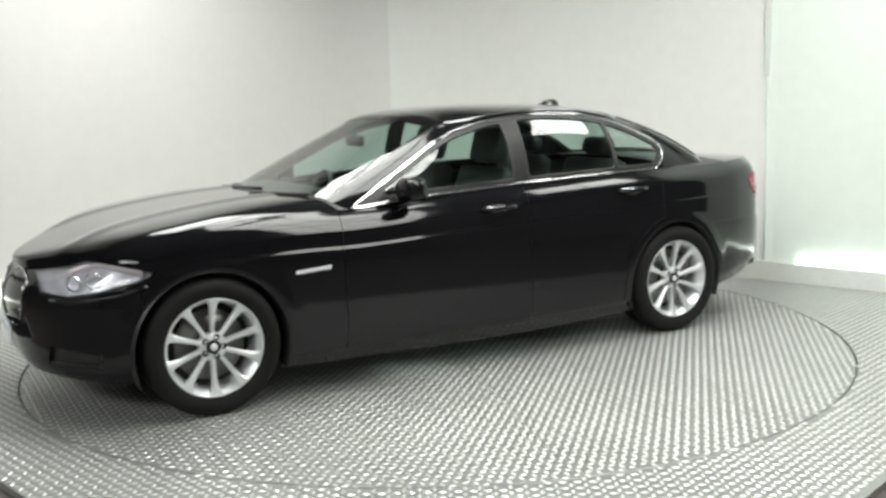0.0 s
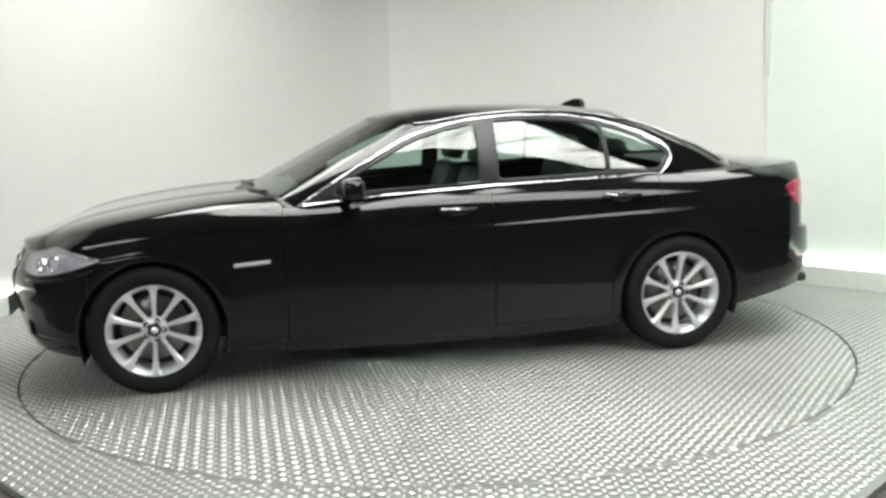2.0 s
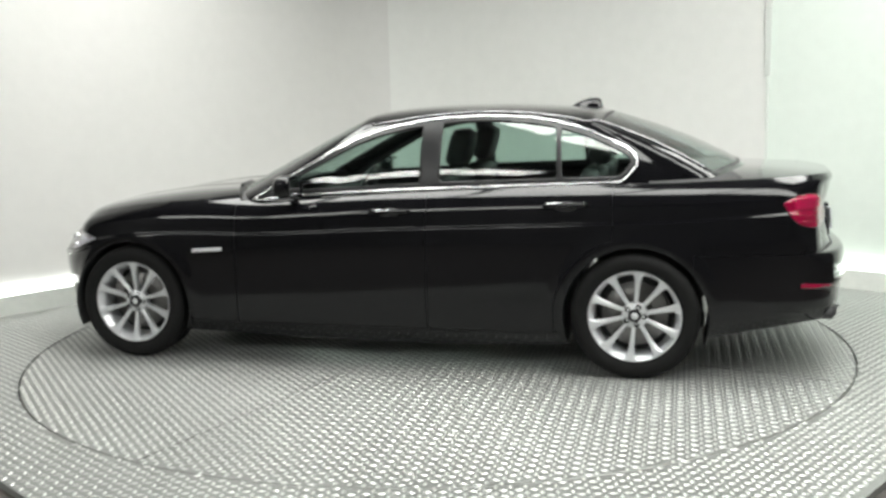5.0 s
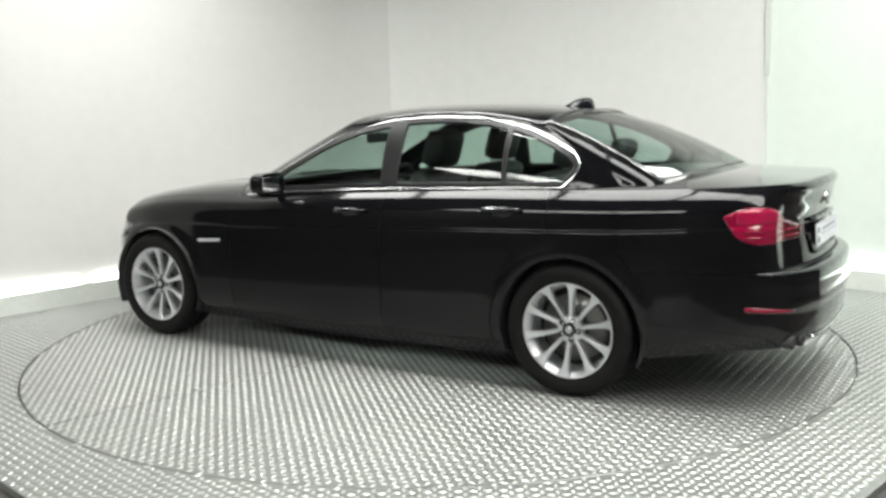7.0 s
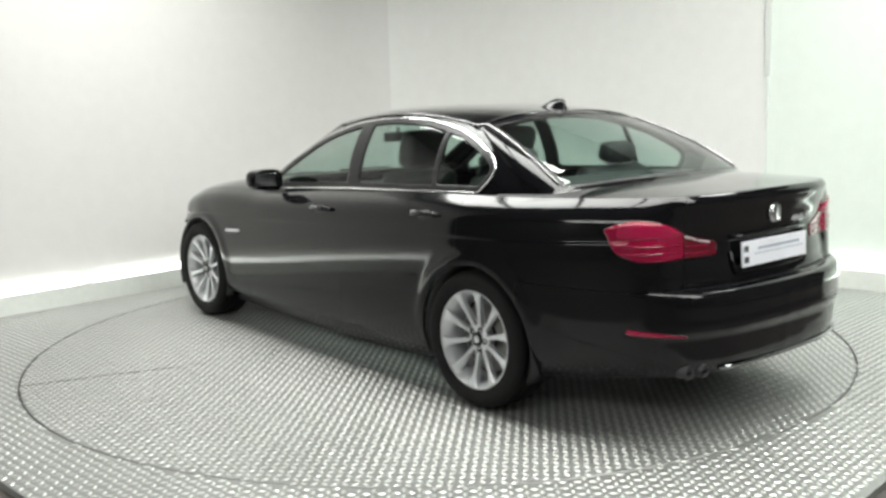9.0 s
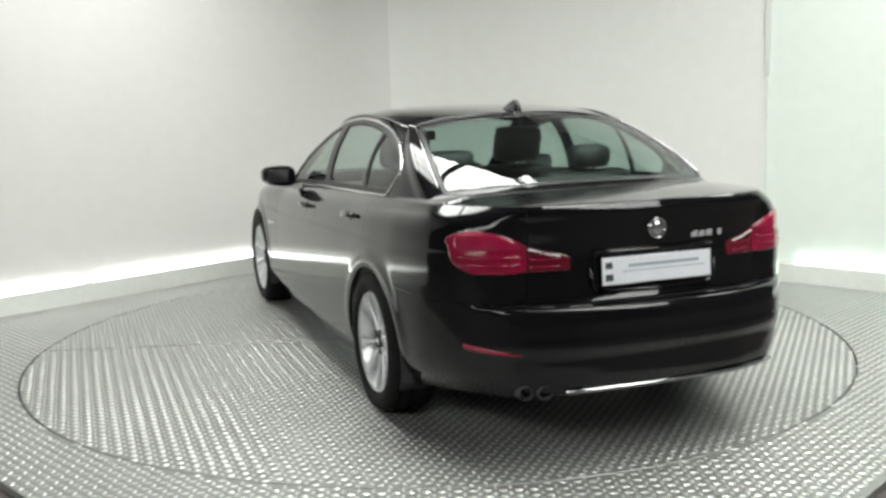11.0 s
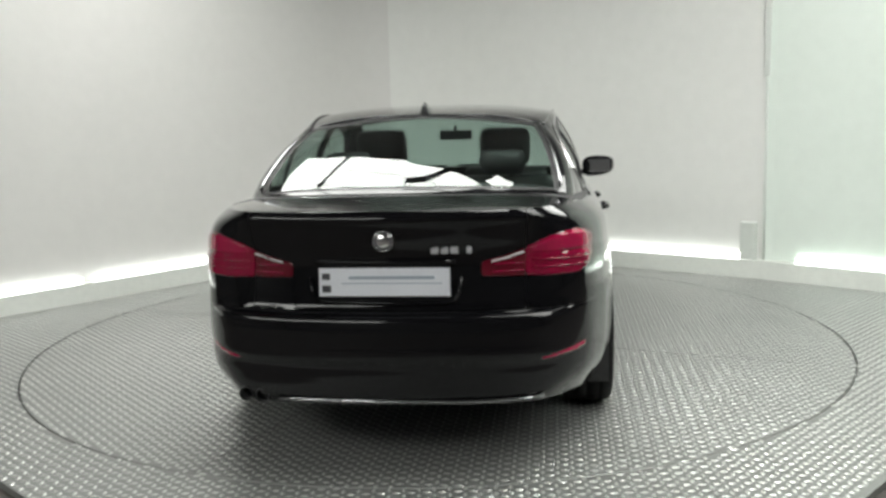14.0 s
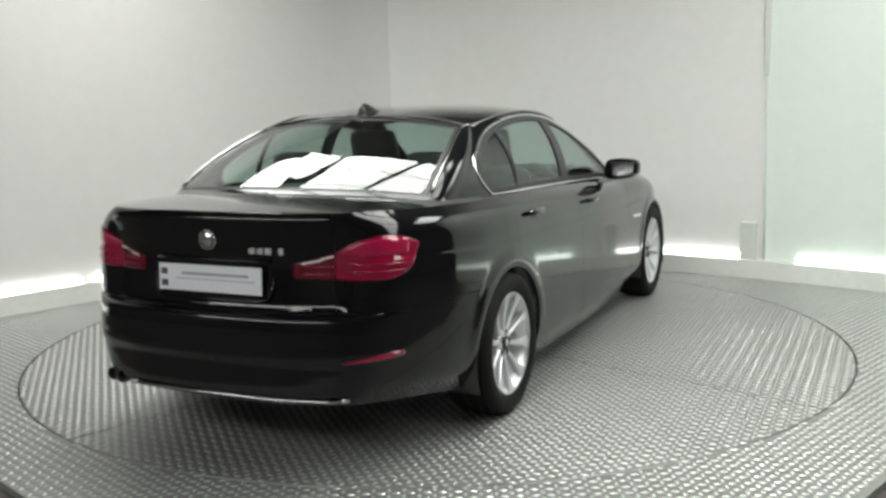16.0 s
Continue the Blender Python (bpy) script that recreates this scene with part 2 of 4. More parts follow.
def ceiling_light(a0, a1, b0, b1, louvres):
    """A bright flat panel under the ceiling with a dark frame; a runs along the right wall, b along the left."""
    r = tagged(new("ceiling_light"), "bright white ceiling light panel in a dark frame", "ceiling light", "ceiling light panels")
    r.matrix_world = Matrix((( E1.x, E2.x, 0, 0), (E1.y, E2.y, 0, 0), (0, 0, 1, 3.75), (0, 0, 0, 1)))
    part("diffuser", box(bmesh.new(), a0 + .05, a1 - .05, b0 + .05, b1 - .05, -0.03, -0.001), ROOFLIGHT, r)
    for x0, x1, y0, y1 in ((a0, a0 + .05, b0, b1), (a1 - .05, a1, b0, b1), (a0 + .05, a1 - .05, b0, b0 + .05), (a0 + .05, a1 - .05, b1 - .05, b1)):
        part("frame_bar", box(bmesh.new(), x0, x1, y0, y1, -0.06, -0.001, 0.003), BEAM, r)
    for k in range(louvres):
        y = b0 + (b1 - b0) * (k + 1) / (louvres + 1)
        part("louvre", box(bmesh.new(), a0 + .05, a1 - .05, y - .008, y + .008, -0.045, -0.001, 0.003), BEAM, r)
    return r


for k in range(8):
    ceiling_light(max(-2.95 + 1.5 * k, -2.5), -1.45 + 1.5 * k, -1.36, 0.06, 2)
ceiling_light(0.75, 1.25, 0.1, 0.5, 0)
for k in range(4):
    ceiling_light(-2.5 + 1.5 * k, -1.0 + 1.5 * k, -8.4, -6.4, 1)
# added fill panel, out of view, only to brighten the right-hand walls
ceiling_light(1.65, 3.3, 1.3, 2.6, 1)

# metal platform with the round opening, and the turntable in it
PLAT = [((-1, -1), 4.08), ((1, -1), 4.24), ((-0.721, 0.693), 3.0), ((0.595, 0.803), 2.87), ((0.68, 0.73), 2.93)]


def rim(a):
    """Distance from the axis to the platform's edge in the direction a."""
    best = 6.0
    for (nx, ny), d in PLAT:
        k = math.hypot(nx, ny)
        c = (nx * math.cos(a) + ny * math.sin(a)) / k
        if c > 1e-3:
            best = min(best, d / k / c)
    return best


N = 360
v, f = [], []
for i in range(N):
    a = 2 * math.pi * i / N
    for r, z in ((DISC_R + 0.009, -0.06), (DISC_R + 0.009, 0.0), (rim(a), 0.0), (rim(a), -0.06)):
        v.append((r * math.cos(a), r * math.sin(a), z))
for i in range(N):
    p, q = i * 4, (i + 1) % N * 4
    f += [(p + j, q + j, q + j + 1, p + j + 1)[::-1] for j in range(3)]
platform = put("platform", v, f, ALU, smooth=False)
tagged(platform, "worn aluminium tread-plate platform around the turntable", "platform", kind="structure")


def treads(inside):
    """Raised lozenges of tread plate, turned crosswise from one to the next, where inside(x, y) holds."""
    v, f = [], []
    pitch = 0.0415
    n = int(6.2 / pitch)
    c45 = math.sqrt(0.5)
    for i in range(-n, n):
        for j in range(-n, n):
            u, w = i * pitch, j * pitch
            x, y = (u - w) * c45, (u + w) * c45
            if not inside(x, y):
                continue
            a = (math.pi / 4 if (i + j) % 2 else -math.pi / 4) + math.pi / 4
            ca, sa = math.cos(a), math.sin(a)
            k = len(v)
            for lx, ly, h in ((-0.020, 0, 0), (0, -0.0098, 0), (0.020, 0, 0), (0, 0.0098, 0), (-0.007, 0, 0.0034), (0.007, 0, 0.0034)):
                v.append((x + lx * ca - ly * sa, y + lx * sa + ly * ca, h + 0.0003))
            f += [(k, k + 1, k + 4), (k + 1, k + 2, k + 5), (k + 1, k + 5, k + 4), (k + 2, k + 3, k + 5), (k + 3, k, k + 4), (k + 3, k + 4, k + 5)]
    return v, f


v, f = treads(lambda x, y: DISC_R + 0.014 < math.hypot(x, y) < rim(math.atan2(y, x)) - 0.02 and abs(x) < 4.4 and y > -4.25)
tagged(put("tread_studs", v, f, TREAD, smooth=False), "raised bright lozenges of the aluminium tread plate", "tread", kind="stuff")

turntable = tagged(new("turntable"), "round aluminium tread-plate turntable set flush in the platform", "turntable")
v, f = [], []
for i in range(N):
    a = 2 * math.pi * i / N
    for r, z in ((0.0, 0.0), (DISC_R - 0.004, 0.0), (DISC_R, -0.004), (DISC_R, -0.05)):
        v.append((r * math.cos(a), r * math.sin(a), z))
for i in range(N):
    p, q = i * 4, (i + 1) % N * 4
    f += [(p, p + 1, q + 1)] + [(p + j, p + j + 1, q + j + 1, q + j) for j in (1, 2)]
put("disc", v, f, ALU, turntable, smooth=False)
v, f = treads(lambda x, y: math.hypot(x, y) < DISC_R - 0.009)
put("tread_pattern", v, f, TREAD, turntable, smooth=False)["kind"] = "stuff"
for a in (73, 163):
    bm = box(bmesh.new(), -DISC_R + 0.01, DISC_R - 0.01, -0.002, 0.002, -0.003, 0.003)
    bmesh.ops.transform(bm, matrix=pose(0, 0, 0, 0, 0, a), verts=bm.verts)
    part("plate_seam", bm, SEAM, turntable)
bm = bmesh.new()
bmesh.ops.create_circle(bm, cap_ends=True, segments=96, radius=DISC_R + 0.4, matrix=Matrix.Translation((0, 0, -0.028)))
tagged(part("turntable_pit", bm, GAP), "dark pit under the turntable's rim gap", "pit", kind="structure")


# ---- the car: x forward, y to its left, origin on the floor in the middle of the wheelbase ----
car = tagged(new("car"), "black four-door saloon car with silver alloy wheels on the turntable", "car")
O = CAR_OFF
WB, HUB_Z = 1.484, 0.330

PLAN = [(2.35, 0), (2.326, .2), (2.258, .42), (2.158, .61), (2.02, .755), (1.85, .85), (1.63, .893), (1.35, .908), (.9, .915), (.3, .925),
        (-.4, .93), (-1.0, .93), (-1.5, .928), (-1.85, .908), (-2.12, .862), (-2.332, .782), (-2.490, .645), (-2.570, .44), (-2.601, .2), (-2.608, 0)]
Z_BOT = [(2.34, .20), (1.9, .19), (1.2, .17), (-1.2, .17), (-1.85, .22), (-2.2, .27), (-2.6, .30)]
Z_TOP = [(2.34, .70), (2.2, .742), (2.0, .810), (1.75, .874), (1.4, .926), (1.0, .944), (.72, .942), (.3, .965), (0, .985), (-.35, 1.0), (-.95, 1.02),
         (-1.42, 1.03), (-1.7, 1.035), (-2.0, 1.045), (-2.3, 1.055), (-2.5, 1.06), (-2.6, 1.06)]
SIDE = [(0, .075), (.05, .050), (.11, .022), (.16, .010), (.22, .004), (.30, .001), (.40, 0), (.52, .001), (.62, .003), (.70, .0055), (.735, .007), (.762, .0095), (.774, .0145),
        (.80, .0165), (.85, .020), (.90, .030), (.95, .055), (1, .105)]
FRONT = [(.15, .15), (.22, .095), (.3, .065), (.42, .045), (.5, .032), (.6, .036), (.68, .08), (.75, .15)]
REAR = [(.25, .07), (.32, .03), (.42, .015), (.466, .011), (.486, .001), (.55, 0), (.62, .003), (.650, .010), (.657, .018), (.6605, .03), (.664, .070), (.672, .077), (.74, .094), (.84, .110), (.9, .106), (.95, .093), (1.0, .083), (1.035, .074), (1.07, .10)]
C_TOP = [(2.34, .70), (2.3, .730), (2.145, .797), (2.04, .830), (1.88, .887), (1.69, .931), (1.5, .961), (1.2, .994), (1.0, 1.005), (.7, 1.02), (-1.9, 1.094), (-2.05, 1.093), (-2.3, 1.079), (-2.5, 1.065), (-2.6, 1.06)]

plan = np.array(PLAN)
ps = np.r_[0, np.cumsum(np.linalg.norm(np.diff(plan, axis=0), axis=1))]
NS, NV = 300, 79
sq = np.linspace(0, ps[-1], NS)
pl = at_curve(plan, ps, sq)
tg = np.gradient(pl, axis=0)
tg /= np.linalg.norm(tg, axis=1)[:, None]
nrm = np.c_[tg[:, 1] * -1, tg[:, 0]] * -1      # outward in plan
nrm[0], nrm[-1] = (1, 0), (-1, 0)


def body_points(s_idx, v, inset=0.0):
    """Points of the lower body's left half at plan stations and height fractions v."""
    x, n = pl[s_idx], nrm[s_idx]
    zb, zt = along(Z_BOT, x[..., 0]), along(Z_TOP, x[..., 0])
    z = zb + v * (zt - zb)
    wf, wr = smooth01((n[..., 0] - .25) / .6), smooth01((-n[..., 0] - .5) / .45)
    d = along(SIDE, v) * (1 - wf - wr) + along(FRONT, z) * wf + along(REAR, z) * wr + inset
    r = np.minimum(np.hypot(x[..., 0] - WB, z - HUB_Z), np.hypot(x[..., 0] + WB, z - HUB_Z))
    d = d - .009 * np.exp(-((r - .405) / .036) ** 2) * smooth01((n[..., 1] - .6) / .3) * smooth01((z - .30) / .2)      # flared wheel arches
    p = x - n * d[..., None]
    p[..., 1] = np.maximum(p[..., 1], 0) * np.where(x[..., 1] < 1e-6, 0, 1)
    return np.dstack([p, z])


def grid_faces(n, m):
    i, j = np.meshgrid(np.arange(n - 1), np.arange(m - 1), indexing="ij")
    a = (i * m + j).ravel()
    return np.c_[a, a + m, a + m + 1, a + 1]


SI, VV = np.meshgrid(np.arange(NS), np.sort(np.r_[np.linspace(0, 1, NV - 15), .754, .760, .7635, .768, .7725, .776, .783, .4625, .468, .4715, .4745, .4775, .480, .483, .489]), indexing="ij")
LOW = body_points(SI, VV)
LOW_V = np.c_[LOW.reshape(-1, 3), np.repeat(ps[-1] - sq, NV), VV.ravel()]     # x, y, z, way from the tail's middle, height fraction
LOW_F = grid_faces(NS, NV)


def clip(V, F, keep, extra=None):
    """The part of a mesh where keep(points) > 0; faces that straddle the border are cut along it."""
    V = np.asarray(V, float)
    d = keep(V)
    out, faces, cut, used = [], [], {}, {}

    def vert(i):
        if i not in used:
            used[i] = len(out)
            out.append(V[i])
        return used[i]

    def edge(i, j):
        k = (min(i, j), max(i, j))
        if k not in cut:
            t = d[i] / (d[i] - d[j])
            cut[k] = len(out)
            out.append(V[i] + t * (V[j] - V[i]))
        return cut[k]

    for face in F:
        face = [int(k) for k in face]
        if max(d[face]) <= 0:
            continue
        if min(d[face]) > 0:
            faces.append(tuple(vert(k) for k in face))
            continue
        poly = []
        for a, b in zip(face, face[1:] + face[:1]):
            if d[a] > 0:
                poly.append(vert(a))
            if (d[a] > 0) != (d[b] > 0):
                poly.append(edge(a, b))
        if len(poly) > 2:
            faces.append(tuple(poly))
    return np.array(out), faces


def mirror(V, F):
    V = np.array(V)
    V[:, 1] *= -1
    return V, [tuple(f)[::-1] for f in F]


def both(V, F):
    """The mesh and its mirror image as one."""
    n = len(V)
    W, G = mirror(V, F)
    return np.vstack([V, W]), list(map(tuple, F)) + [tuple(k + n for k in f) for f in G]


def panel(name, V, F, mat, parent=None, label="", thick=0.010, smooth=True):
    if len(F) == 0:
        return None
    ob = put(name, np.asarray(V)[:, :3] + np.array(O), F, mat, parent or car, label, smooth, thick, TRIM if mat is PAINT else None)
    bm = bmesh.new()
    bm.from_mesh(ob.data)
    bmesh.ops.remove_doubles(bm, verts=bm.verts, dist=2e-4)
    bm.to_mesh(ob.data)
    bm.free()
    return ob


def arch(V, r=0.376):
    return np.minimum(np.hypot(V[:, 0] - WB, V[:, 2] - HUB_Z), np.hypot(V[:, 0] + WB, V[:, 2] - HUB_Z)) - np.where(V[:, 1] > .5, r, 0)


# greenhouse: ring at the belt and ring at the roof edge
BELT = [(1.0, 0, .975), (.985, .36, .968), (.905, .67, .954), (.715, .818, .936), (.3, .828, .962), (-.35, .828, .998), (-.95, .822, 1.018), (-1.42, .80, 1.03), (-1.70, .765, 1.04),
        (-1.88, .70, 1.066), (-2.03, .36, 1.094), (-2.06, 0, 1.10)]
ROOF = [(.14, 0, 1.412), (.13, .30, 1.404), (.075, .572, 1.372), (-.04, .626, 1.364), (-.30, .650, 1.400), (-.60, .656, 1.418), (-.88, .648, 1.408), (-1.10, .625, 1.378), (-1.21, .612, 1.354),
        (-1.24, .575, 1.366), (-1.25, .28, 1.406), (-1.26, 0, 1.420)]
kk = np.arange(len(BELT), dtype=float)
NG, NGV = 240, 40
gq = np.linspace(0, kk[-1], NG)
gb, gr = at_curve(np.array(BELT), kk, gq), at_curve(np.array(ROOF), kk, gq)
gv = np.linspace(-0.06, 1, NGV)
UP = gb[:, None] * (1 - gv)[None, :, None] + gr[:, None] * gv[None, :, None]
gt = np.gradient(gb[:, :2], axis=0)
gn = np.c_[-gt[:, 1], gt[:, 0]] / np.linalg.norm(gt, axis=1)[:, None] * -1
gn[0], gn[-1] = (1, 0), (-1, 0)
bulge = 4 * (np.clip(gv, 0, 1) * (1 - np.clip(gv, 0, 1)))[None, :] * (0.008 + 0.024 * smooth01((gq - 2.0) / 1.2) + 0.006 * smooth01((gq - 8) / 1.5))[:, None]
UP[..., :2] += gn[:, None, :] * bulge[..., None]
UP[..., 2] += 0.4 * bulge
UP[0, :, 1] = UP[-1, :, 1] = 0
GQ, GV = [a.ravel() for a in np.meshgrid(gq, gv, indexing="ij")]
UP_V, UP_F = np.c_[UP.reshape(-1, 3), GQ, GV], grid_faces(NG, NGV)      # x, y, z, station, height fraction

# ---- body panels ----
G = 0.0016      # half of a shut line


def region(*tests):
    """The smallest of several signed tests, so that a point is inside where all hold."""
    return lambda P: np.min([t(P) for t in tests], axis=0)


def X_gt(a):
    return lambda P: P[:, 0] - a - G


def X_lt(a):
    return lambda P: a - P[:, 0] - G


def Z_gt(a):
    return lambda P: P[:, 2] - a - G


def Z_lt(a):
    return lambda P: a - P[:, 2] - G


def outside(*tests):
    r = region(*tests)
    return lambda P: -r(P) - 2 * G


def band(lo, hi, col):
    """Between two height curves that run along column col."""
    a0, a1 = lo[0][0], lo[-1][0]
    return lambda P: np.min([P[:, 2] - along(lo, P[:, col]) - G, along(hi, P[:, col]) - P[:, 2] - G, (P[:, col] - min(a0, a1)), (max(a0, a1) - P[:, col])], axis=0)


def rear_arch(P, r=0.43):
    return np.hypot(P[:, 0] + WB, P[:, 2] - HUB_Z) - r


HEAD = band([(1.73, .716), (1.85, .674), (2.0, .632), (2.12, .615), (2.19, .625)], [(1.73, .724), (1.85, .755), (2.0, .770), (2.12, .748), (2.19, .715)], 0)
TAIL_TOP = [(.40, .856), (.5, .876), (.6, .902), (.69, .940), (.78, .964), (.9, .962), (.99, .930)]
TAIL = band([(.40, .797), (.6, .792), (.75, .793), (.88, .808), (.94, .840), (.99, .922)], TAIL_TOP, 3)
BUMP_F = region(X_gt(1.80), Z_lt(.655), outside(HEAD))
FOG = band([(1.98, .285), (2.17, .268)], [(1.98, .345), (2.17, .365)], 0)
BUMP_R = region(X_lt(-1.78), Z_lt(.665))
LID = region(lambda P: .60 - P[:, 3] - G, Z_gt(.665), lambda P: -1 - P[:, 0])
DOOR_F = region(X_gt(-.36), X_lt(.79), Z_gt(.235))
DOOR_R = region(X_gt(-1.37), X_lt(-.36), Z_gt(.235), rear_arch)
SILL = region(X_gt(-1.25), X_lt(1.25), Z_lt(.235))
FENDER = region(X_gt(.79), lambda P: -BUMP_F(P) - 2 * G, outside(HEAD), lambda P: -SILL(P) - 2 * G)
QUARTER = region(X_lt(-.8), lambda P: -DOOR_R(P) - 2 * G, lambda P: -BUMP_R(P) - 2 * G, lambda P: -LID(P) - 2 * G, outside(TAIL), lambda P: -SILL(P) - 2 * G)


def clip_all(V, F, *tests):
    for t in tests:
        V, F = clip(V, F, t)
        if len(F) == 0:
            break
    return V, F


AV, AF = clip(LOW_V, LOW_F, lambda P: arch(P))


def pair(name, V, F, mat, label="", thick=0.010, parent=None):
    """A left and a right panel."""
    return panel(name, V, F, mat, parent, label, thick), panel(name, *mirror(V, F), mat, parent, label, thick)


# dark structure just inside the panels
IN_V = body_points(SI, VV, 0.016).reshape(-1, 3)
V, F = clip(np.c_[IN_V, LOW_V[:, 3:]], LOW_F, lambda P: arch(P, .385))
V, F = clip_all(V, F, outside(HEAD), outside(FOG))
panel("inner_shell", *both(V, F), TRIM, label="satin black inner body behind the shut lines", thick=0.004)

fenders = pair("front_fender", *clip_all(AV, AF, FENDER), PAINT)
doors_f = pair("front_door", *clip_all(AV, AF, DOOR_F), PAINT)
doors_r = pair("rear_door", *clip_all(AV, AF, DOOR_R), PAINT)
pair("sill", *clip_all(AV, AF, SILL), PAINT)
pair("rear_quarter_panel", *clip_all(AV, AF, QUARTER), PAINT)
front_bumper = panel("front_bumper", *both(*clip_all(AV, AF, BUMP_F, outside(FOG))), PAINT)
REFLECT = band([(.62, .470), (.75, .474), (.89, .484)], [(.62, .482), (.75, .496), (.89, .510)], 3)
rear_bumper = panel("rear_bumper", *both(*clip_all(AV, AF, BUMP_R, outside(REFLECT))), PAINT)
pair("reflector", *clip_all(LOW_V, LOW_F, REFLECT), RED, "dark red bumper reflector", .006, rear_bumper)

# hood and boot lid: the tops that span from edge to edge
nu = 40
U = np.linspace(0, 1, nu) ** 1.6
edge_ = LOW[:, -1]
TOPG = np.empty((NS, nu, 3))
TOPG[..., 0] = edge_[:, None, 0]
TOPG[..., 1] = edge_[:, None, 1] * (1 - U)[None]
TOPG[..., 2] = edge_[:, None, 2] + (along(C_TOP, edge_[:, 0]) - edge_[:, 2])[:, None] * (1 - (1 - U)[None] ** np.where(edge_[:, 0] > 0, 8.0, 3.0)[:, None])
TV, TF = np.c_[TOPG.reshape(-1, 3), np.repeat(ps[-1] - sq, nu), np.tile(U, NS)], grid_faces(NS, nu)


def hood_rib(V):
    """Two raised ridges that run from the windscreen to the grille."""
    V = np.array(V)
    w = np.exp(-((np.abs(V[:, 1]) - (.34 + .12 * (V[:, 0] - 1.0) * 0.4)) / .06) ** 2)
    V[:, 2] += .010 * w * smooth01((2.25 - V[:, 0]) / .4)
    return V


COWL = lambda P: P[:, 0] - 1.0 + .33 * P[:, 1] ** 2
V, F = clip(TV, TF, COWL)
panel("hood", *both(hood_rib(V), F), PAINT)
V, F = clip(TV, TF, region(lambda P: -COWL(P) - 2 * G, lambda P: P[:, 0] - .66))
panel("windscreen_cowl", *both(V, F), TRIM, label="matt black cowl panel under the windscreen", thick=0.006)
DECK = lambda P: -1.93 - P[:, 0] - .17 * P[:, 1] ** 2
V, F = clip_all(TV, TF, DECK, lambda P: P[:, 4] - .10)
LV, LF = clip_all(LOW_V, LOW_F, LID, outside(TAIL))
TE, TEF = clip_all(TV, TF, DECK, lambda P: .10 - G - P[:, 4], lambda P: P[:, 3] - .60 - G)
pair("deck_edge", TE, TEF, PAINT)
TM, TMF = clip_all(TV, TF, DECK, lambda P: .10 - P[:, 4] + 1e-6, lambda P: .60 - G - P[:, 3])
n0, n1 = len(V), len(V) + len(LV)
BV = np.vstack([V, LV, TM])
BF = list(F) + [tuple(k + n0 for k in f) for f in LF] + [tuple(k + n1 for k in f) for f in TMF]
boot = panel("boot_lid", *both(BV, BF), PAINT)
V, F = clip_all(TV, TF, lambda P: -DECK(P) - 2 * G, lambda P: -1.55 - P[:, 0])
panel("rear_shelf", *both(V, F), CABIN, label="dark parcel shelf behind the rear seats", thick=0.006)

# tail lamps: an outer lamp on the body and an inner one on the lid
LENS_OUT = region(TAIL, lambda P: P[:, 3] - .60 - G)
LENS_IN = region(TAIL, lambda P: .60 - G - P[:, 3])


def tail_point(sv, z, out, side):
    """A point on the body sv metres round from the tail's middle, at height z, pushed out."""
    i = int((ps[-1] - sv) / ps[-1] * (NS - 1))
    q = LOW[i, int(np.argmin(np.abs(LOW[i, :, 2] - z)))]
    return (q[0] + nrm[i, 0] * out + O.x, (q[1] + nrm[i, 1] * out) * (-1 if side else 1) + O.y, z)


for side in (0, 1):
    for nm, reg, mat in (("tail_lamp", LENS_OUT, RED), ("boot_lamp", LENS_IN, RED_DARK)):
        V, F = clip_all(LOW_V, LOW_F, reg)
        V = V + np.pad(nrm[np.clip(((ps[-1] - V[:, 3]) / ps[-1] * (NS - 1)).astype(int), 0, NS - 1)], ((0, 0), (0, 3))) * .005
        lamp = panel(nm, *(mirror(V, F) if side else (V, F)), mat, None, "red tail lamp lens" if mat is RED else "darker red inner tail lamp", .012)
        if nm == "tail_lamp":
            V, F = clip_all(LOW_V, LOW_F, region(TAIL, Z_gt(.890), lambda P: P[:, 3] - .625, lambda P: along(TAIL_TOP, P[:, 3]) - .010 - P[:, 2], lambda P: .93 - P[:, 3]))
            V = V + np.pad(nrm[np.clip(((ps[-1] - V[:, 3]) / ps[-1] * (NS - 1)).astype(int), 0, NS - 1)], ((0, 0), (0, 3))) * .008
            panel("light_band", *(mirror(V, F) if side else (V, F)), RED_BAR, lamp, "bright red upper band of the tail lamp", .004)
        # thin ribs across the lens
        for k in range(2):
            z0 = (.815 if nm == "boot_lamp" else .828) + .030 * k
            lo, hi = (.43, .585) if nm == "boot_lamp" else (.62, .88)
            v, f = tube([tail_point(sv, z0, .0055, side) for sv in np.linspace(lo, hi, 12)], .0042, 6)
            put("lamp_rib", v, f, RED, lamp, "red rib across the lens")
    v, f = tube([tail_point(sv, float(along(TAIL_TOP, sv)) - .008, .005, side) for sv in np.linspace(.43, .58, 10)], .0048, 6)
    put("reversing_strip", v, f, PALE, boot, "pale clear strip above the inner tail lamp")


def mirrored(v, side):
    v = np.array([tuple(q) for q in v])
    if side:
        v[:, 1] *= -1
    return v + np.array(O)


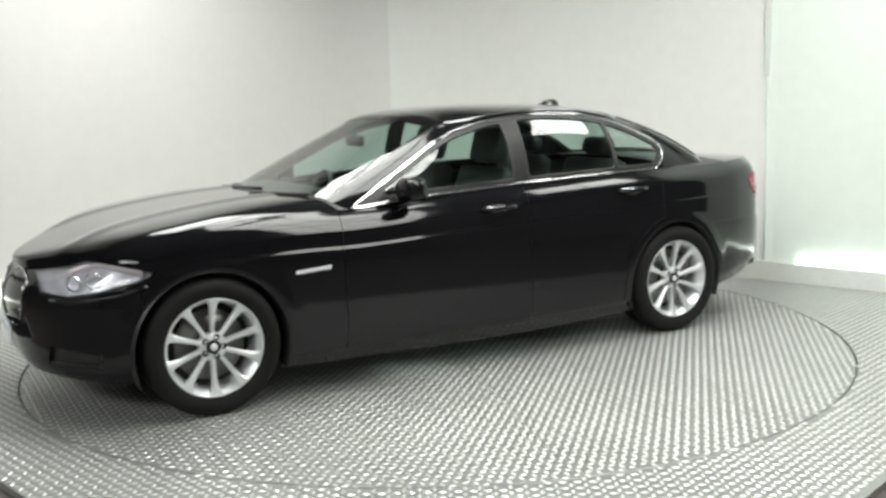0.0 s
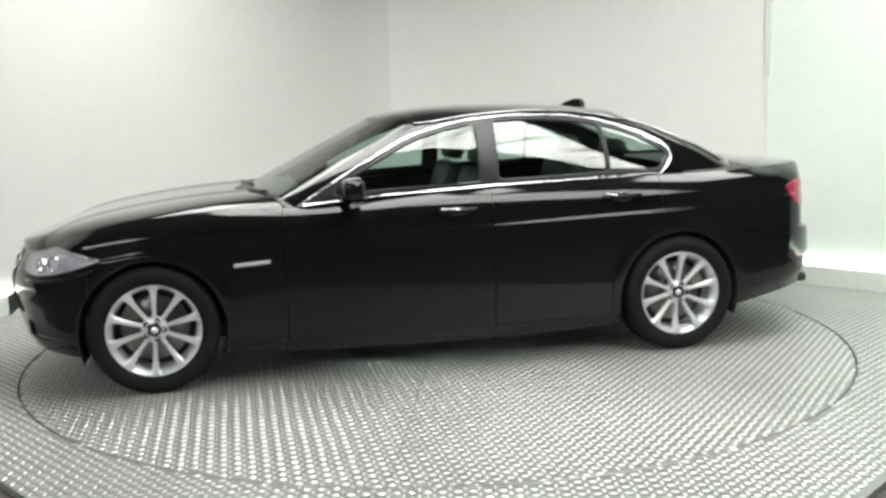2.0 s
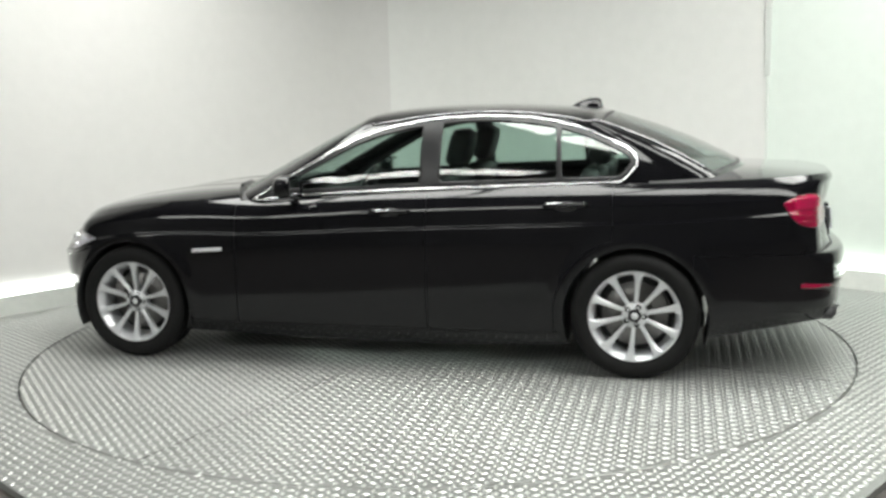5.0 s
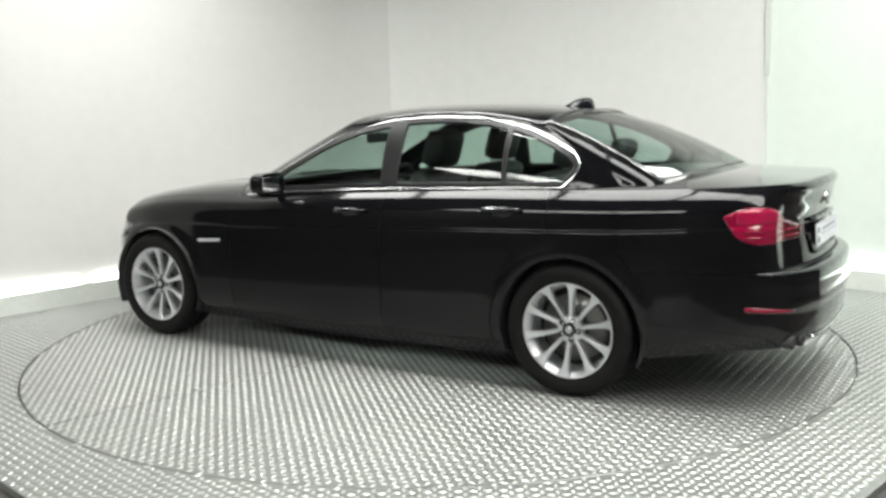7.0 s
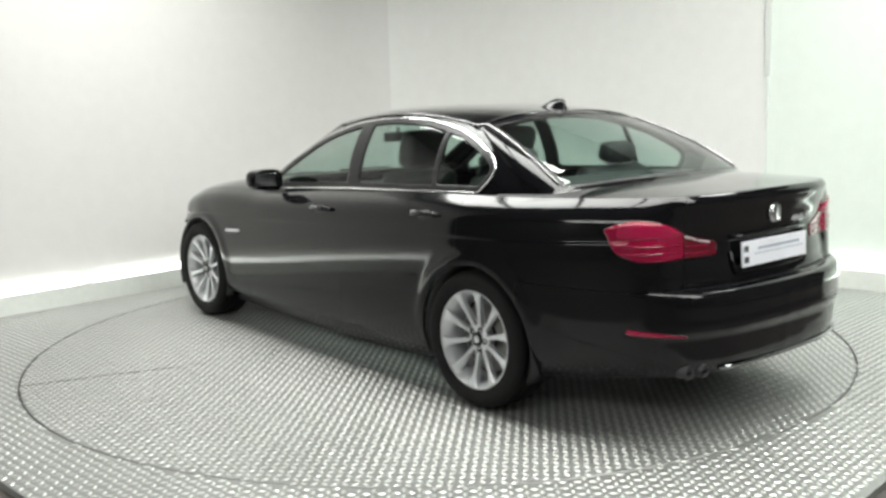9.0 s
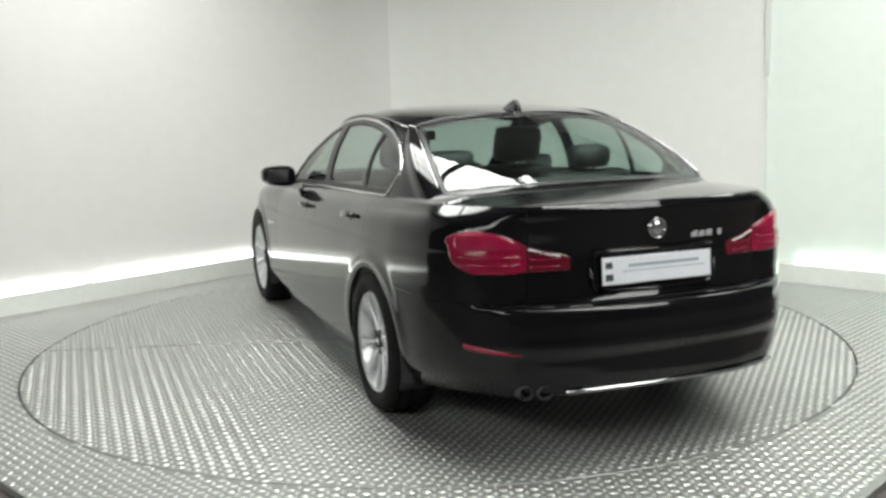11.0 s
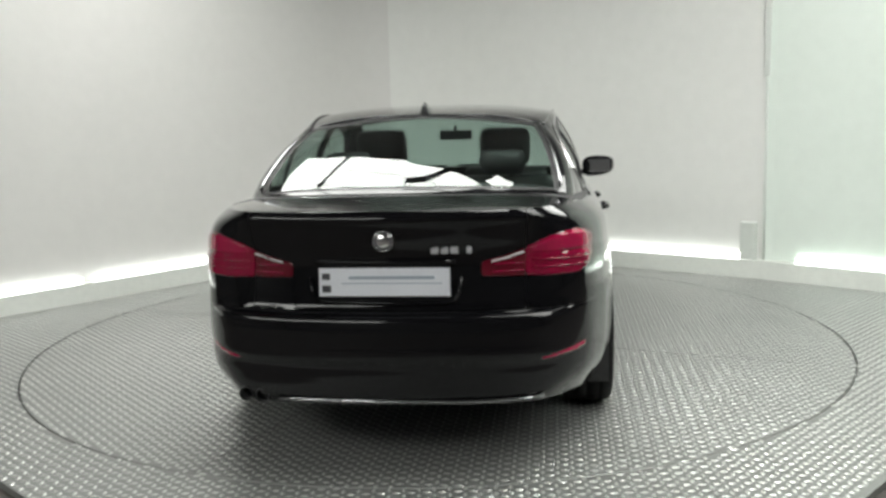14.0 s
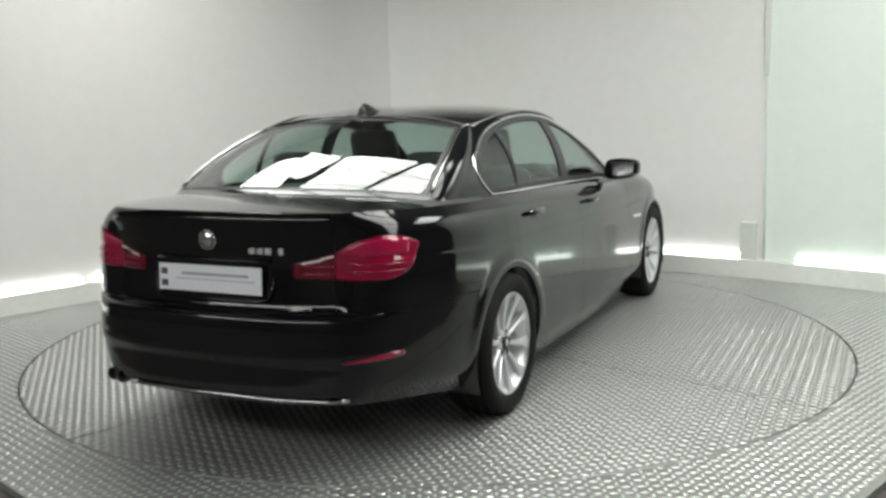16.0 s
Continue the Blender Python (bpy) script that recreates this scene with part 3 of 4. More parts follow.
# headlamps: reflector, lens, two rings
for side in (0, 1):
    IV = np.c_[body_points(SI, VV, 0.03).reshape(-1, 3), LOW_V[:, 3:]]
    hv, hf = clip_all(IV, LOW_F, HEAD)
    head = panel("headlamp", *(mirror(hv, hf) if side else (hv, hf)), LAMP, None, "silver headlamp reflector behind a clear lens", .004)
    hv, hf = clip_all(LOW_V, LOW_F, HEAD)
    panel("lens", *(mirror(hv, hf) if side else (hv, hf)), LENS, head, "clear headlamp lens", 0)
    brow = []
    for x in np.linspace(1.78, 2.17, 16):
        i = int(np.argmin(np.abs(pl[:, 0] - x)))
        zb = float(along([(1.73, .724), (1.85, .755), (2.0, .770), (2.12, .748), (2.19, .715)], x)) - .012
        j = int(np.argmin(np.abs(LOW[i, :, 2] - zb)))
        q = LOW[i, j] - np.array([*nrm[i], 0]) * .012
        brow.append((q[0], q[1], zb))
    v, f = tube(brow, .016, 8, flat=.5)
    put("lamp_brow", mirrored(v, side), [q[::-1] for q in f] if side else f, PALE, head, "bright silver bar along the lamp's upper edge")
    for x, r in ((2.02, .036), (2.12, .034)):
        i = int(np.argmin(np.abs(pl[:, 0] - x)))
        c = pl[i] - nrm[i] * .075
        a = math.degrees(math.atan2(nrm[i, 1], nrm[i, 0]))
        v, f = lathe([(r, 0), (r + .004, .006), (r + .007, 0.003), (r, -.02)], 24, "x")
        m = pose(c[0], c[1], .675 if x > 2.05 else .690, 0, 0, a)
        v = np.array([m @ Vector(q) for q in v])
        if side:
            v[:, 1] *= -1
        put("lamp_ring", v + np.array(O), [q[::-1] for q in f] if side else f, CHROME, head, "bright ring round a lamp")


# ---- greenhouse ----
arc = curve_through([(-1.405, 1.040), (-1.455, 1.085), (-1.487, 1.150), (-1.465, 1.190), (-1.38, 1.243), (-1.22, 1.314), (-.967, 1.376), (-.65, 1.400), (-.42, 1.391), (-.167, 1.358),
                     (.058, 1.297), (.313, 1.170), (.502, 1.066), (.70, .950)], 70)
base = [(.31, .984), (-.35, 1.014), (-.95, 1.030)]
DLO = np.vstack([arc, base])


def poly_distance(P, poly):
    """Signed distance in (x, z) to a closed outline, positive inside."""
    q = P[:, [0, 2]]
    a, b = poly, np.roll(poly, -1, axis=0)
    d2 = np.full(len(q), 1e9)
    wind = np.zeros(len(q), bool)
    for (x0, z0), (x1, z1) in zip(a, b):
        e = np.array([x1 - x0, z1 - z0])
        w = q - (x0, z0)
        t = np.clip((w @ e) / max(e @ e, 1e-12), 0, 1)
        d2 = np.minimum(d2, ((w - t[:, None] * e) ** 2).sum(1))
        if z0 != z1:
            wind ^= ((z0 > q[:, 1]) != (z1 > q[:, 1])) & (q[:, 0] < (x1 - x0) * (q[:, 1] - z0) / (z1 - z0) + x0)
    return np.where(wind, 1, -1) * np.sqrt(d2)



def dlo(P):
    d = poly_distance(P, DLO)
    return np.where((P[:, 3] > 2.3) & (P[:, 3] < 8.8), d, -1.0)


def shift(V, d):
    """The mesh moved along the greenhouse's outward way."""
    V = np.array(V)
    n = np.c_[np.interp(V[:, 3], gq, gn[:, 0]), np.interp(V[:, 3], gq, gn[:, 1])]
    V[:, :2] += n * d
    V[:, 2] += .35 * d
    return V


def glass_front(P):
    return np.min([2.22 - P[:, 3], P[:, 4] - .0, .965 - P[:, 4]], axis=0)


def glass_rear(P):
    return np.min([P[:, 3] - 9.05, P[:, 4] - .02, .955 - P[:, 4]], axis=0)


V, F = clip_all(UP_V, UP_F, lambda P: -dlo(P), lambda P: -glass_front(P), lambda P: -glass_rear(P))
# roof skin
nr = 22
Ur = np.linspace(0, 1, nr)
RG = np.empty((NG, nr, 3))
RG[..., 0] = gr[:, None, 0]
RG[..., 1] = gr[:, None, 1] * (1 - Ur)[None]
C_ROOF = [(.14, 1.412), (.06, 1.429), (-.15, 1.455), (-.4, 1.464), (-.68, 1.463), (-1.04, 1.443), (-1.2, 1.427), (-1.26, 1.420)]
RG[..., 2] = gr[:, None, 2] + (along(C_ROOF, gr[:, 0]) - gr[:, 2])[:, None] * (1 - (1 - Ur) ** 3.0)[None]
RV = np.c_[RG.reshape(-1, 3), np.zeros((NG * nr, 2))]
RF = [tuple(k + len(V) for k in f) for f in grid_faces(NG, nr)]
panel("roof", *both(np.vstack([V, RV]), list(F) + RF), PAINT, label="black roof with its pillars", thick=.012)

panel("windscreen", *both(*clip_all(shift(UP_V, -.004), UP_F, glass_front)), GLASS, label="clear tinted windscreen", thick=0)
panel("rear_window", *both(*clip_all(shift(UP_V, -.004), UP_F, glass_rear)), GLASS, label="tinted rear window", thick=0)
V, F = clip_all(shift(UP_V, -.002), UP_F, glass_rear, lambda P: -np.min([P[:, 3] - 9.13, P[:, 4] - .05, .93 - P[:, 4]], axis=0))
panel("rear_window_border", *both(V, F), TRIM, label="black printed border of the rear window", thick=.003)
for side in (0, 1):
    def lr(VF):
        return mirror(*VF) if side else VF

    panel("window_trim", *lr(clip_all(shift(UP_V, .005), UP_F, lambda P: dlo(P) + .0065, lambda P: .002 - dlo(P))), CHROME, label="polished metal strip round the side windows", thick=.010)
    frame_ = lambda P: np.max([.030 - dlo(P), .058 - np.abs(P[:, 0] + .365), .014 - np.abs(P[:, 0] + 1.075 - .05 * (P[:, 2] - 1.2)), P[:, 0] - .50], axis=0)
    panel("window_frame", *lr(clip_all(shift(UP_V, -.001), UP_F, dlo, frame_)), TRIM, label="gloss black window frame and centre pillar", thick=.014)
    for nm, x0, x1 in (("front_side_window", -.31, .50), ("rear_side_window", -1.06, -.42), ("quarter_window", -1.50, -1.09)):
        panel(nm, *lr(clip_all(shift(UP_V, -.008), UP_F, dlo, lambda P: dlo(P) - .014, lambda P: P[:, 0] - x0 + .012, lambda P: x1 - P[:, 0] + .012)), SIDE_GLASS, label="green tinted side window", thick=0)


# polished bar added as highlight on the roof's edge, down beside the rear window
i_end = int(np.argmin(np.abs(gq - 9.0)))
i_beg = int(np.argmin(np.abs(gq - 2.6)))
edge_line = [UP[i, -1] + np.array([*gn[i] * .003, .004]) for i in range(i_beg, i_end, 2)]
edge_line += [UP[i_end, j] + np.array([*gn[i_end] * .005, .003]) for j in range(NGV - 3, 3, -2)]
edge_line = np.array(edge_line)
for _ in range(3):
    edge_line[1:-1] = (edge_line[:-2] + 2 * edge_line[1:-1] + edge_line[2:]) / 4
for side in (0, 1):
    v, f = tube([tuple(q) for q in edge_line], .0055, 8)
    v = np.array([tuple(q) for q in v])
    v[:, 1] *= -1 if side else 1
    put("roof_edge_highlight", v + np.array(O), [q[::-1] for q in f] if side else f, GREY_METAL, car, "polished bar added as the highlight along the roof edge")

# ---- trim and fittings ----
def on_side(x, z, out=0.0):
    """The body's side at (x, z): a point, pushed out."""
    i = int(np.argmin(np.abs(pl[60:-60, 0] - x))) + 60
    j = int(np.argmin(np.abs(LOW[i, :, 2] - z)))
    q = LOW[i, j]
    return Vector((x, q[1] + out, z))


for side in (0, 1):
    for x, z, door in ((-.155, .888, doors_f[side]), (-1.125, .925, doors_r[side])):
        # a pull handle that stands off the door, over a shallow dark cup
        pts = [on_side(x + dx, z + dz, o) for dx, dz, o in ((.115, -.004, .004), (.095, 0, .026), (.05, .002, .034), (0, .004, .036), (-.05, .005, .034), (-.09, .006, .027), (-.11, .004, .004))]
        v, f = tube(pts, .0125, 10, flat=.75)
        h = put("door_handle", mirrored(v, side), [q[::-1] for q in f] if side else f, PAINT, door, "black pull handle with a bright inlay")
        pts = [on_side(x + dx, z + .012, .037 - abs(dx) * .12) for dx in np.linspace(-.098, .098, 9)]
        v, f = tube(pts, .0052, 6)
        put("inlay", mirrored(v, side), [q[::-1] for q in f] if side else f, CHROME, h, "bright metal inlay")
        v, f = lathe([(0, .003), (.03, .0035), (.036, .001), (.036, -.01)], 24)
        v = [Vector((q[0] * 1.6, q[1], q[2] * .8)) + on_side(x, z - .008, 0) for q in v]
        put("handle_cup", mirrored(v, side), [q[::-1] for q in f] if side else f, TRIM, door)
    # bright blade on the fender behind the wheel
    bm = bmesh.new()
    box(bm, -.095, .095, -.004, .008, -.0095, .0095, .004)
    for q in bm.verts:
        q.co.z += -.03 * q.co.x + (-.006 if q.co.x > 0 else 0)
        q.co.y += on_side(.965 + q.co.x, .668, .002).y
        q.co.x += .965
        q.co.z += .668
        if side:
            q.co.y *= -1
        q.co += O
    bmesh.ops.recalc_face_normals(bm, faces=bm.faces)
    part("side_blade", bm, ALLOY, fenders[side], "bright metal side blade behind the wheel arch")
    # outside mirror
    bm = bmesh.new()
    bmesh.ops.create_uvsphere(bm, u_segments=28, v_segments=16, radius=1)
    for q in bm.verts:
        x, y, z = q.co
        x, y, z = (math.copysign(abs(c) ** .62, c) for c in (x, y, z))
        x = x if x > -.35 else -.35 + (x + .35) * .08
        q.co = Vector((x * .082 * (1 - .15 * y), y * .102 + .02 * x, z * .067 * (1 - .10 * y) + .006 * y))
        q.co += Vector((.405, .955, 1.032))
        if side:
            q.co.y *= -1
        q.co += O
    bmesh.ops.recalc_face_normals(bm, faces=bm.faces)
    mir = part("side_mirror", bm, PAINT, doors_f[side], "black door mirror", smooth=True)
    bm = bmesh.new()
    box(bm, -.006, 0, -.078, .078, -.042, .042, .002)
    for q in bm.verts:
        q.co += Vector((.376, .958, 1.033))
        if side:
            q.co.y *= -1
        q.co += O
    bmesh.ops.recalc_face_normals(bm, faces=bm.faces)
    part("mirror_glass", bm, CHROME, mir, "mirror glass")
    v, f = tube([(.47, .79, .978), (.45, .85, .987), (.43, .91, 1.0)], .028, 10, flat=.7)
    put("mirror_arm", mirrored(v, side), [q[::-1] for q in f] if side else f, TRIM, mir)

# shark-fin aerial
v, f = [], []
fin = [(-1.06, 0.0), (-1.09, .018), (-1.13, .040), (-1.17, .054), (-1.22, .060), (-1.24, .050), (-1.247, .02), (-1.25, -.004)]
for k, (x, h) in enumerate(fin):
    w = .030 * (1 - .4 * (k / 7))
    zb = float(along(C_ROOF, x)) - .004
    v += [(x, w, zb), (x, w * .45, zb + h * .75), (x, 0, zb + h + .002), (x, -w * .45, zb + h * .75), (x, -w, zb)]
for k in range(len(fin) - 1):
    f += [(k * 5 + j, k * 5 + j + 1, k * 5 + 6 + j, k * 5 + 5 + j)[::-1] for j in range(4)]
f.append(tuple(range(35, 40)))
put("roof_aerial", np.array(v) + np.array(O), f, PAINT, car, "black shark-fin roof aerial")


def on_tail(y, z, out=0.0):
    i = NS - 1 - int(np.argmin(np.abs(pl[::-1][:120, 1] - abs(y))))
    j = int(np.argmin(np.abs(LOW[i, :, 2] - z)))
    q = LOW[i, j]
    return Vector((q[0] - out, y, z))


def on_nose(y, z, out=0.0):
    i = int(np.argmin(np.abs(pl[:110, 1] - abs(y))))
    j = int(np.argmin(np.abs(LOW[i, :, 2] - z)))
    q = LOW[i, j]
    return Vector((q[0] + out * nrm[i, 0], y, z))


# number plates: white, unreadable marks as bars
def number_plate(x, z, way, parent, tilt):
    m = Matrix.Translation(Vector((x, 0, z)) + O) @ pose(0, 0, 0, 0, 0, 0 if way < 0 else 180) @ pose(0, 0, 0, 0, tilt, 0)

    def bar(nm, y0, y1, z0, z1, d, mat, par, label=""):
        bm = box(bmesh.new(), -d, 0.0, y0, y1, z0, z1, .0015)
        bmesh.ops.transform(bm, matrix=m, verts=bm.verts)
        return part(nm, bm, mat, par, label)

    p = bar("number_plate", -.26, .26, -.0555, .0555, .010, PLATE, parent, "white number plate with pale unreadable marks")
    bar("plate_mark", .215, .248, .010, .036, .0112, INK_DARK, p)
    bar("plate_mark", .212, .248, -.040, -.012, .0112, INK_DARK, p)
    bar("plate_mark", -.20, .14, .012, .024, .0112, INK, p)
    bar("plate_mark", -.23, .17, -.006, -.002, .0112, INK, p)
    return p


number_plate(-2.519, .785, -1, boot, 3)
number_plate(on_nose(0, .40).x + .012, .40, 1, front_bumper, 0)
# lip of the plate recess, and the lit strip over the plate
v, f = tube([on_tail(y, z, .004) + O for y, z in ((.30, .80), (.292, .735), (.275, .708), (.24, .70), (0, .698), (-.24, .70), (-.275, .708), (-.292, .735), (-.30, .80))], .009, 8)
put("recess_lip", v, f, PAINT, boot)
v, f = tube([on_tail(y, .862, .012) + O for y in np.linspace(-.28, .28, 9)], .012, 8, flat=.8)
put("lid_grip", v, f, PAINT, boot, "black grip bar over the number plate")
# roundel: plain rings
c = on_tail(0, .947, .002) + O
v, f = lathe([(.0, -.010), (.024, -.010), (.026, -.008)], 28, "x")
bd = put("roundel", np.array(v) + np.array(c), f, CHROME, boot, "silver and black round badge without lettering")
v, f = lathe([(.026, -.007), (.036, -.007), (.037, -.004)], 28, "x")
put("roundel_ring", np.array(v) + np.array(c), f, INK_DARK, bd)
v, f = lathe([(.037, .0), (.037, -.009), (.041, -.009), (.042, 0)], 28, "x")
put("roundel_rim", np.array(v) + np.array(c), f, CHROME, bd)
# unreadable model marks
for k, w in enumerate((.030, .030, .030, .020)):
    y = -.20 - .038 * k - (.02 if k == 3 else 0)
    bm = box(bmesh.new(), -.004, 0, -w / 2, w / 2, -.013, .013, .0015)
    bmesh.ops.transform(bm, matrix=Matrix.Translation(on_tail(y, .905, -.001) + O), verts=bm.verts)
    part("model_mark", bm, ALLOY, boot, "small bright unreadable mark")

# twin tailpipes
for x, y in ((-2.520, .520), (-2.496, .595)):
    v, f = lathe([(.025, .0), (.025, .20), (.029, .20), (.031, .0), (.028, -.008), (.025, .0)], 28, "x")
    put("tailpipe", np.array(v) + np.array(Vector((x, y, .318)) + O), f, BEAM, rear_bumper, "dark round tailpipe")
    # flat black disc in place of the pipe's shaded hollow
    v, f = lathe([(.0, .02), (.031, .02)], 20, "x")
    put("tailpipe_shade", np.array(v) + np.array(Vector((x, y, .318)) + O), f, GAP, rear_bumper)
# metal bar stands in for the floor's reflection along the black lip
v, f = tube([on_tail(y, .318, .004) + O for y in np.linspace(-.62, .44, 16)], .011, 8, flat=.8)
put("lip_highlight", v, f, GREY_METAL, rear_bumper)

# grille: two framed kidneys with upright slats
for side in (0, 1):
    out = [(.05, .46), (.05, .66), (.08, .695), (.26, .69), (.31, .66), (.325, .58), (.29, .48), (.24, .445), (.09, .44)]
    loop = curve_through(out + out[:1], 48)[:-1]
    pts = [on_nose(y, z, -.001) for y, z in loop]
    v, f = tube(pts, .006, 8, closed=True)
    fr = put("grille_frame", mirrored(v, side), [q[::-1] for q in f] if side else f, GREY_METAL, front_bumper, "dark glossy kidney-shaped grille frame")
    for k in range(8):
        y = .075 + .031 * k
        x = on_nose(y, .57).x
        bm = box(bmesh.new(), x - .075, x - .035, y - .005, y + .005, .465, .675, .002)
        for q in bm.verts:
            if side:
                q.co.y *= -1
            q.co += O
        bmesh.ops.recalc_face_normals(bm, faces=bm.faces)
        part("grille_slat", bm, TRIM, fr)
    fv, ff = clip_all(np.c_[body_points(SI, VV, 0.02).reshape(-1, 3), LOW_V[:, 3:]], LOW_F, FOG)
    fg = panel("fog_recess", *(mirror(fv, ff) if side else (fv, ff)), TRIM, front_bumper, "satin black fog lamp recess", .004)

    ridge = []
    for x, z in ((2.19, .600), (2.14, .597), (2.07, .601), (1.99, .612), (1.91, .628), (1.83, .650), (1.77, .668)):
        i = int(np.argmin(np.abs(pl[:, 0] - x)))
        q = LOW[i, int(np.argmin(np.abs(LOW[i, :, 2] - z)))]
        ridge.append((q[0], q[1], z))
    v, f = tube(ridge, .010, 8)
    put("bumper_ridge", mirrored(v, side), [q[::-1] for q in f] if side else f, PAINT, front_bumper, "black ridge under the headlamp")

# wipers on the windscreen's foot
for y0, y1 in ((.15, .62), (-.45, .05)):
    pts = [(1.02 - .10 * t - .16 * (y0 + (y1 - y0) * t) ** 2, y0 + (y1 - y0) * t, 1.005 + .012 * t) for t in np.linspace(0, 1, 8)]
    v, f = tube([Vector(q) + O for q in pts], .010, 6)
    put("wiper", v, f, TRIM, car, "black wiper arm at rest")

# ---- under and inside ----
part("underbody", box(bmesh.new(), -1.85 + O.x, 1.85 + O.x, -.55 + O.y, .55 + O.y, .20, .30, .02), TRIM, car)
part("engine_block_cover", box(bmesh.new(), .95 + O.x, 1.95 + O.x, -.52 + O.y, .52 + O.y, .34, .70, .03), TRIM, car)
part("boot_floor", box(bmesh.new(), -2.3 + O.x, -1.35 + O.x, -.50 + O.y, .50 + O.y, .37, .85, .03), TRIM, car)
for sx in (1, -1):
    for side in (0, 1):
        v, f = [], []
        n = 28
        for k in range(n + 1):
            a = math.pi * (-.12 + 1.24 * k / n)
            for y in (.56, .905):
                v.append((sx * WB + .384 * math.cos(a), y, HUB_Z + .384 * math.sin(a)))
        f = [(2 * k, 2 * k + 1, 2 * k + 3, 2 * k + 2) for k in range(n)]
        put("arch_liner", mirrored(v, side), f, TRIM, car, thick=.004)
part("dashboard", box(bmesh.new(), .48 + O.x, .95 + O.x, -.70 + O.y, .70 + O.y, .55, .93, .06), CABIN, car, "black dashboard", smooth=True)
v, f = lathe([(.17 + .016 * math.cos(a), .016 * math.sin(a)) for a in np.linspace(0, 2 * math.pi, 11)], 40, "x")
m = Matrix.Translation(Vector((.40, -.37, .90)) + O) @ pose(0, 0, 0, 0, -22, 0)
wheel_s = put("steering_wheel", [m @ Vector(q) for q in v], f, CABIN, car, "black leather steering wheel")
for a in (0, 180, 270):
    bm = box(bmesh.new(), -.008, .008, 0, .165, -.018, .018, .004)
    bmesh.ops.transform(bm, matrix=m @ pose(0, 0, 0, a, 0, 0), verts=bm.verts)
    part("spoke", bm, CABIN, wheel_s)


def seat(x, y, wide, rear=False):
    """A moulded leather seat: cushion, leaning backrest and headrest."""
    s = None
    m = Matrix.Translation(Vector((x, y, .30)) + O)
    for nm, b, mm, r in (("seat", (-.25, .27, -wide / 2, wide / 2, 0, .20), pose(0, 0, .02, 0, -6, 0), .06),
                         ("backrest", (-.065, .065, -wide / 2 + .01, wide / 2 - .01, 0, .66), pose(-.22, 0, .16, 0, -15 if rear else -19, 0), .055),
                         ("headrest", (-.06, .06, -.12 if rear else -.15, .12 if rear else .15, .675, .90 if not rear else .80), pose(-.22, 0, .16, 0, -15 if rear else -17, 0), .055)):
        bm = box(bmesh.new(), *b, bevel=r)
        bmesh.ops.transform(bm, matrix=m @ mm, verts=bm.verts)
        ob = part(nm, bm, CABIN, s or car, "black leather car seat" if s is None else "", smooth=True)
        s = s or ob
    for dy in (-.05, .05):
        v, f = tube([m @ pose(-.22, 0, .16, 0, -15, 0) @ Vector((0, dy, h)) for h in (.55, .67)], .007, 8)
        put("headrest_post", v, f, CHROME, s)


seat(.0, .37, .53)
seat(.0, -.37, .53)
seat(-.86, .40, .56, True)
seat(-.86, -.40, .56, True)
bm = box(bmesh.new(), -.012, .012, -.11, .11, -.032, .032, .01)
bmesh.ops.transform(bm, matrix=Matrix.Translation(Vector((.29, 0, 1.262)) + O), verts=bm.verts)
rv = part("rear_view_mirror", bm, TRIM, car, "black inside rear-view mirror")
v, f = tube([Vector((.30, 0, 1.272)) + O, Vector((.275, 0, 1.325)) + O], .01, 8)
put("mirror_stem", v, f, TRIM, rv)

# ---- wheels: rim barrel with tyre, ten spokes, cap, dark bolt recesses, brake ----
BARREL = mesh_of("wheel", *lathe([(.236, .108), (.241, .112), (.244, .106), (.240, .095), (.222, .085), (.212, .03), (.205, -.10)], 72))
TYRE = mesh_of("tyre", *lathe([(.242, .104), (.262, .121), (.292, .126), (.316, .120), (.331, .104), (.3375, .085), (.3385, .066), (.334, .064), (.334, .058), (.3385, .056), (.339, .012),
                               (.334, .010), (.334, -.004), (.339, -.006), (.3385, -.056), (.334, -.06), (.3375, -.085), (.325, -.11), (.25, -.115)], 96))
sv, sf = [], []
prof = [(.050, .074, .0105), (.085, .078, .0105), (.125, .084, .0115), (.165, .091, .0135), (.205, .099, .018), (.220, .102, .026), (.234, .105, .036)]
for r, h, w in prof:
    sv += [(r, h - .030, -w), (r, h - .006, -w), (r, h, -w * .55), (r, h, w * .55), (r, h - .006, w), (r, h - .030, w)]
for k in range(len(prof) - 1):
    sf += [(k * 6 + j, k * 6 + j + 1, k * 6 + 7 + j, k * 6 + 6 + j) for j in range(5)]
SPOKE = mesh_of("spoke", sv, sf, smooth=False)
HUB = mesh_of("hub", *lathe([(.0, .078), (.062, .076), (.070, .068), (.070, .03), (.0, .03)], 40))
CAP = mesh_of("centre_cap", *lathe([(.0, .086), (.020, .0862), (.021, .084), (.030, .084), (.031, .087), (.034, .086), (.035, .076)], 32))
CAP_FACE = mesh_of("cap_disc", *lathe([(.0, .0885), (.010, .0885), (.0105, .0875), (.018, .0875), (.0185, .0865)], 24))
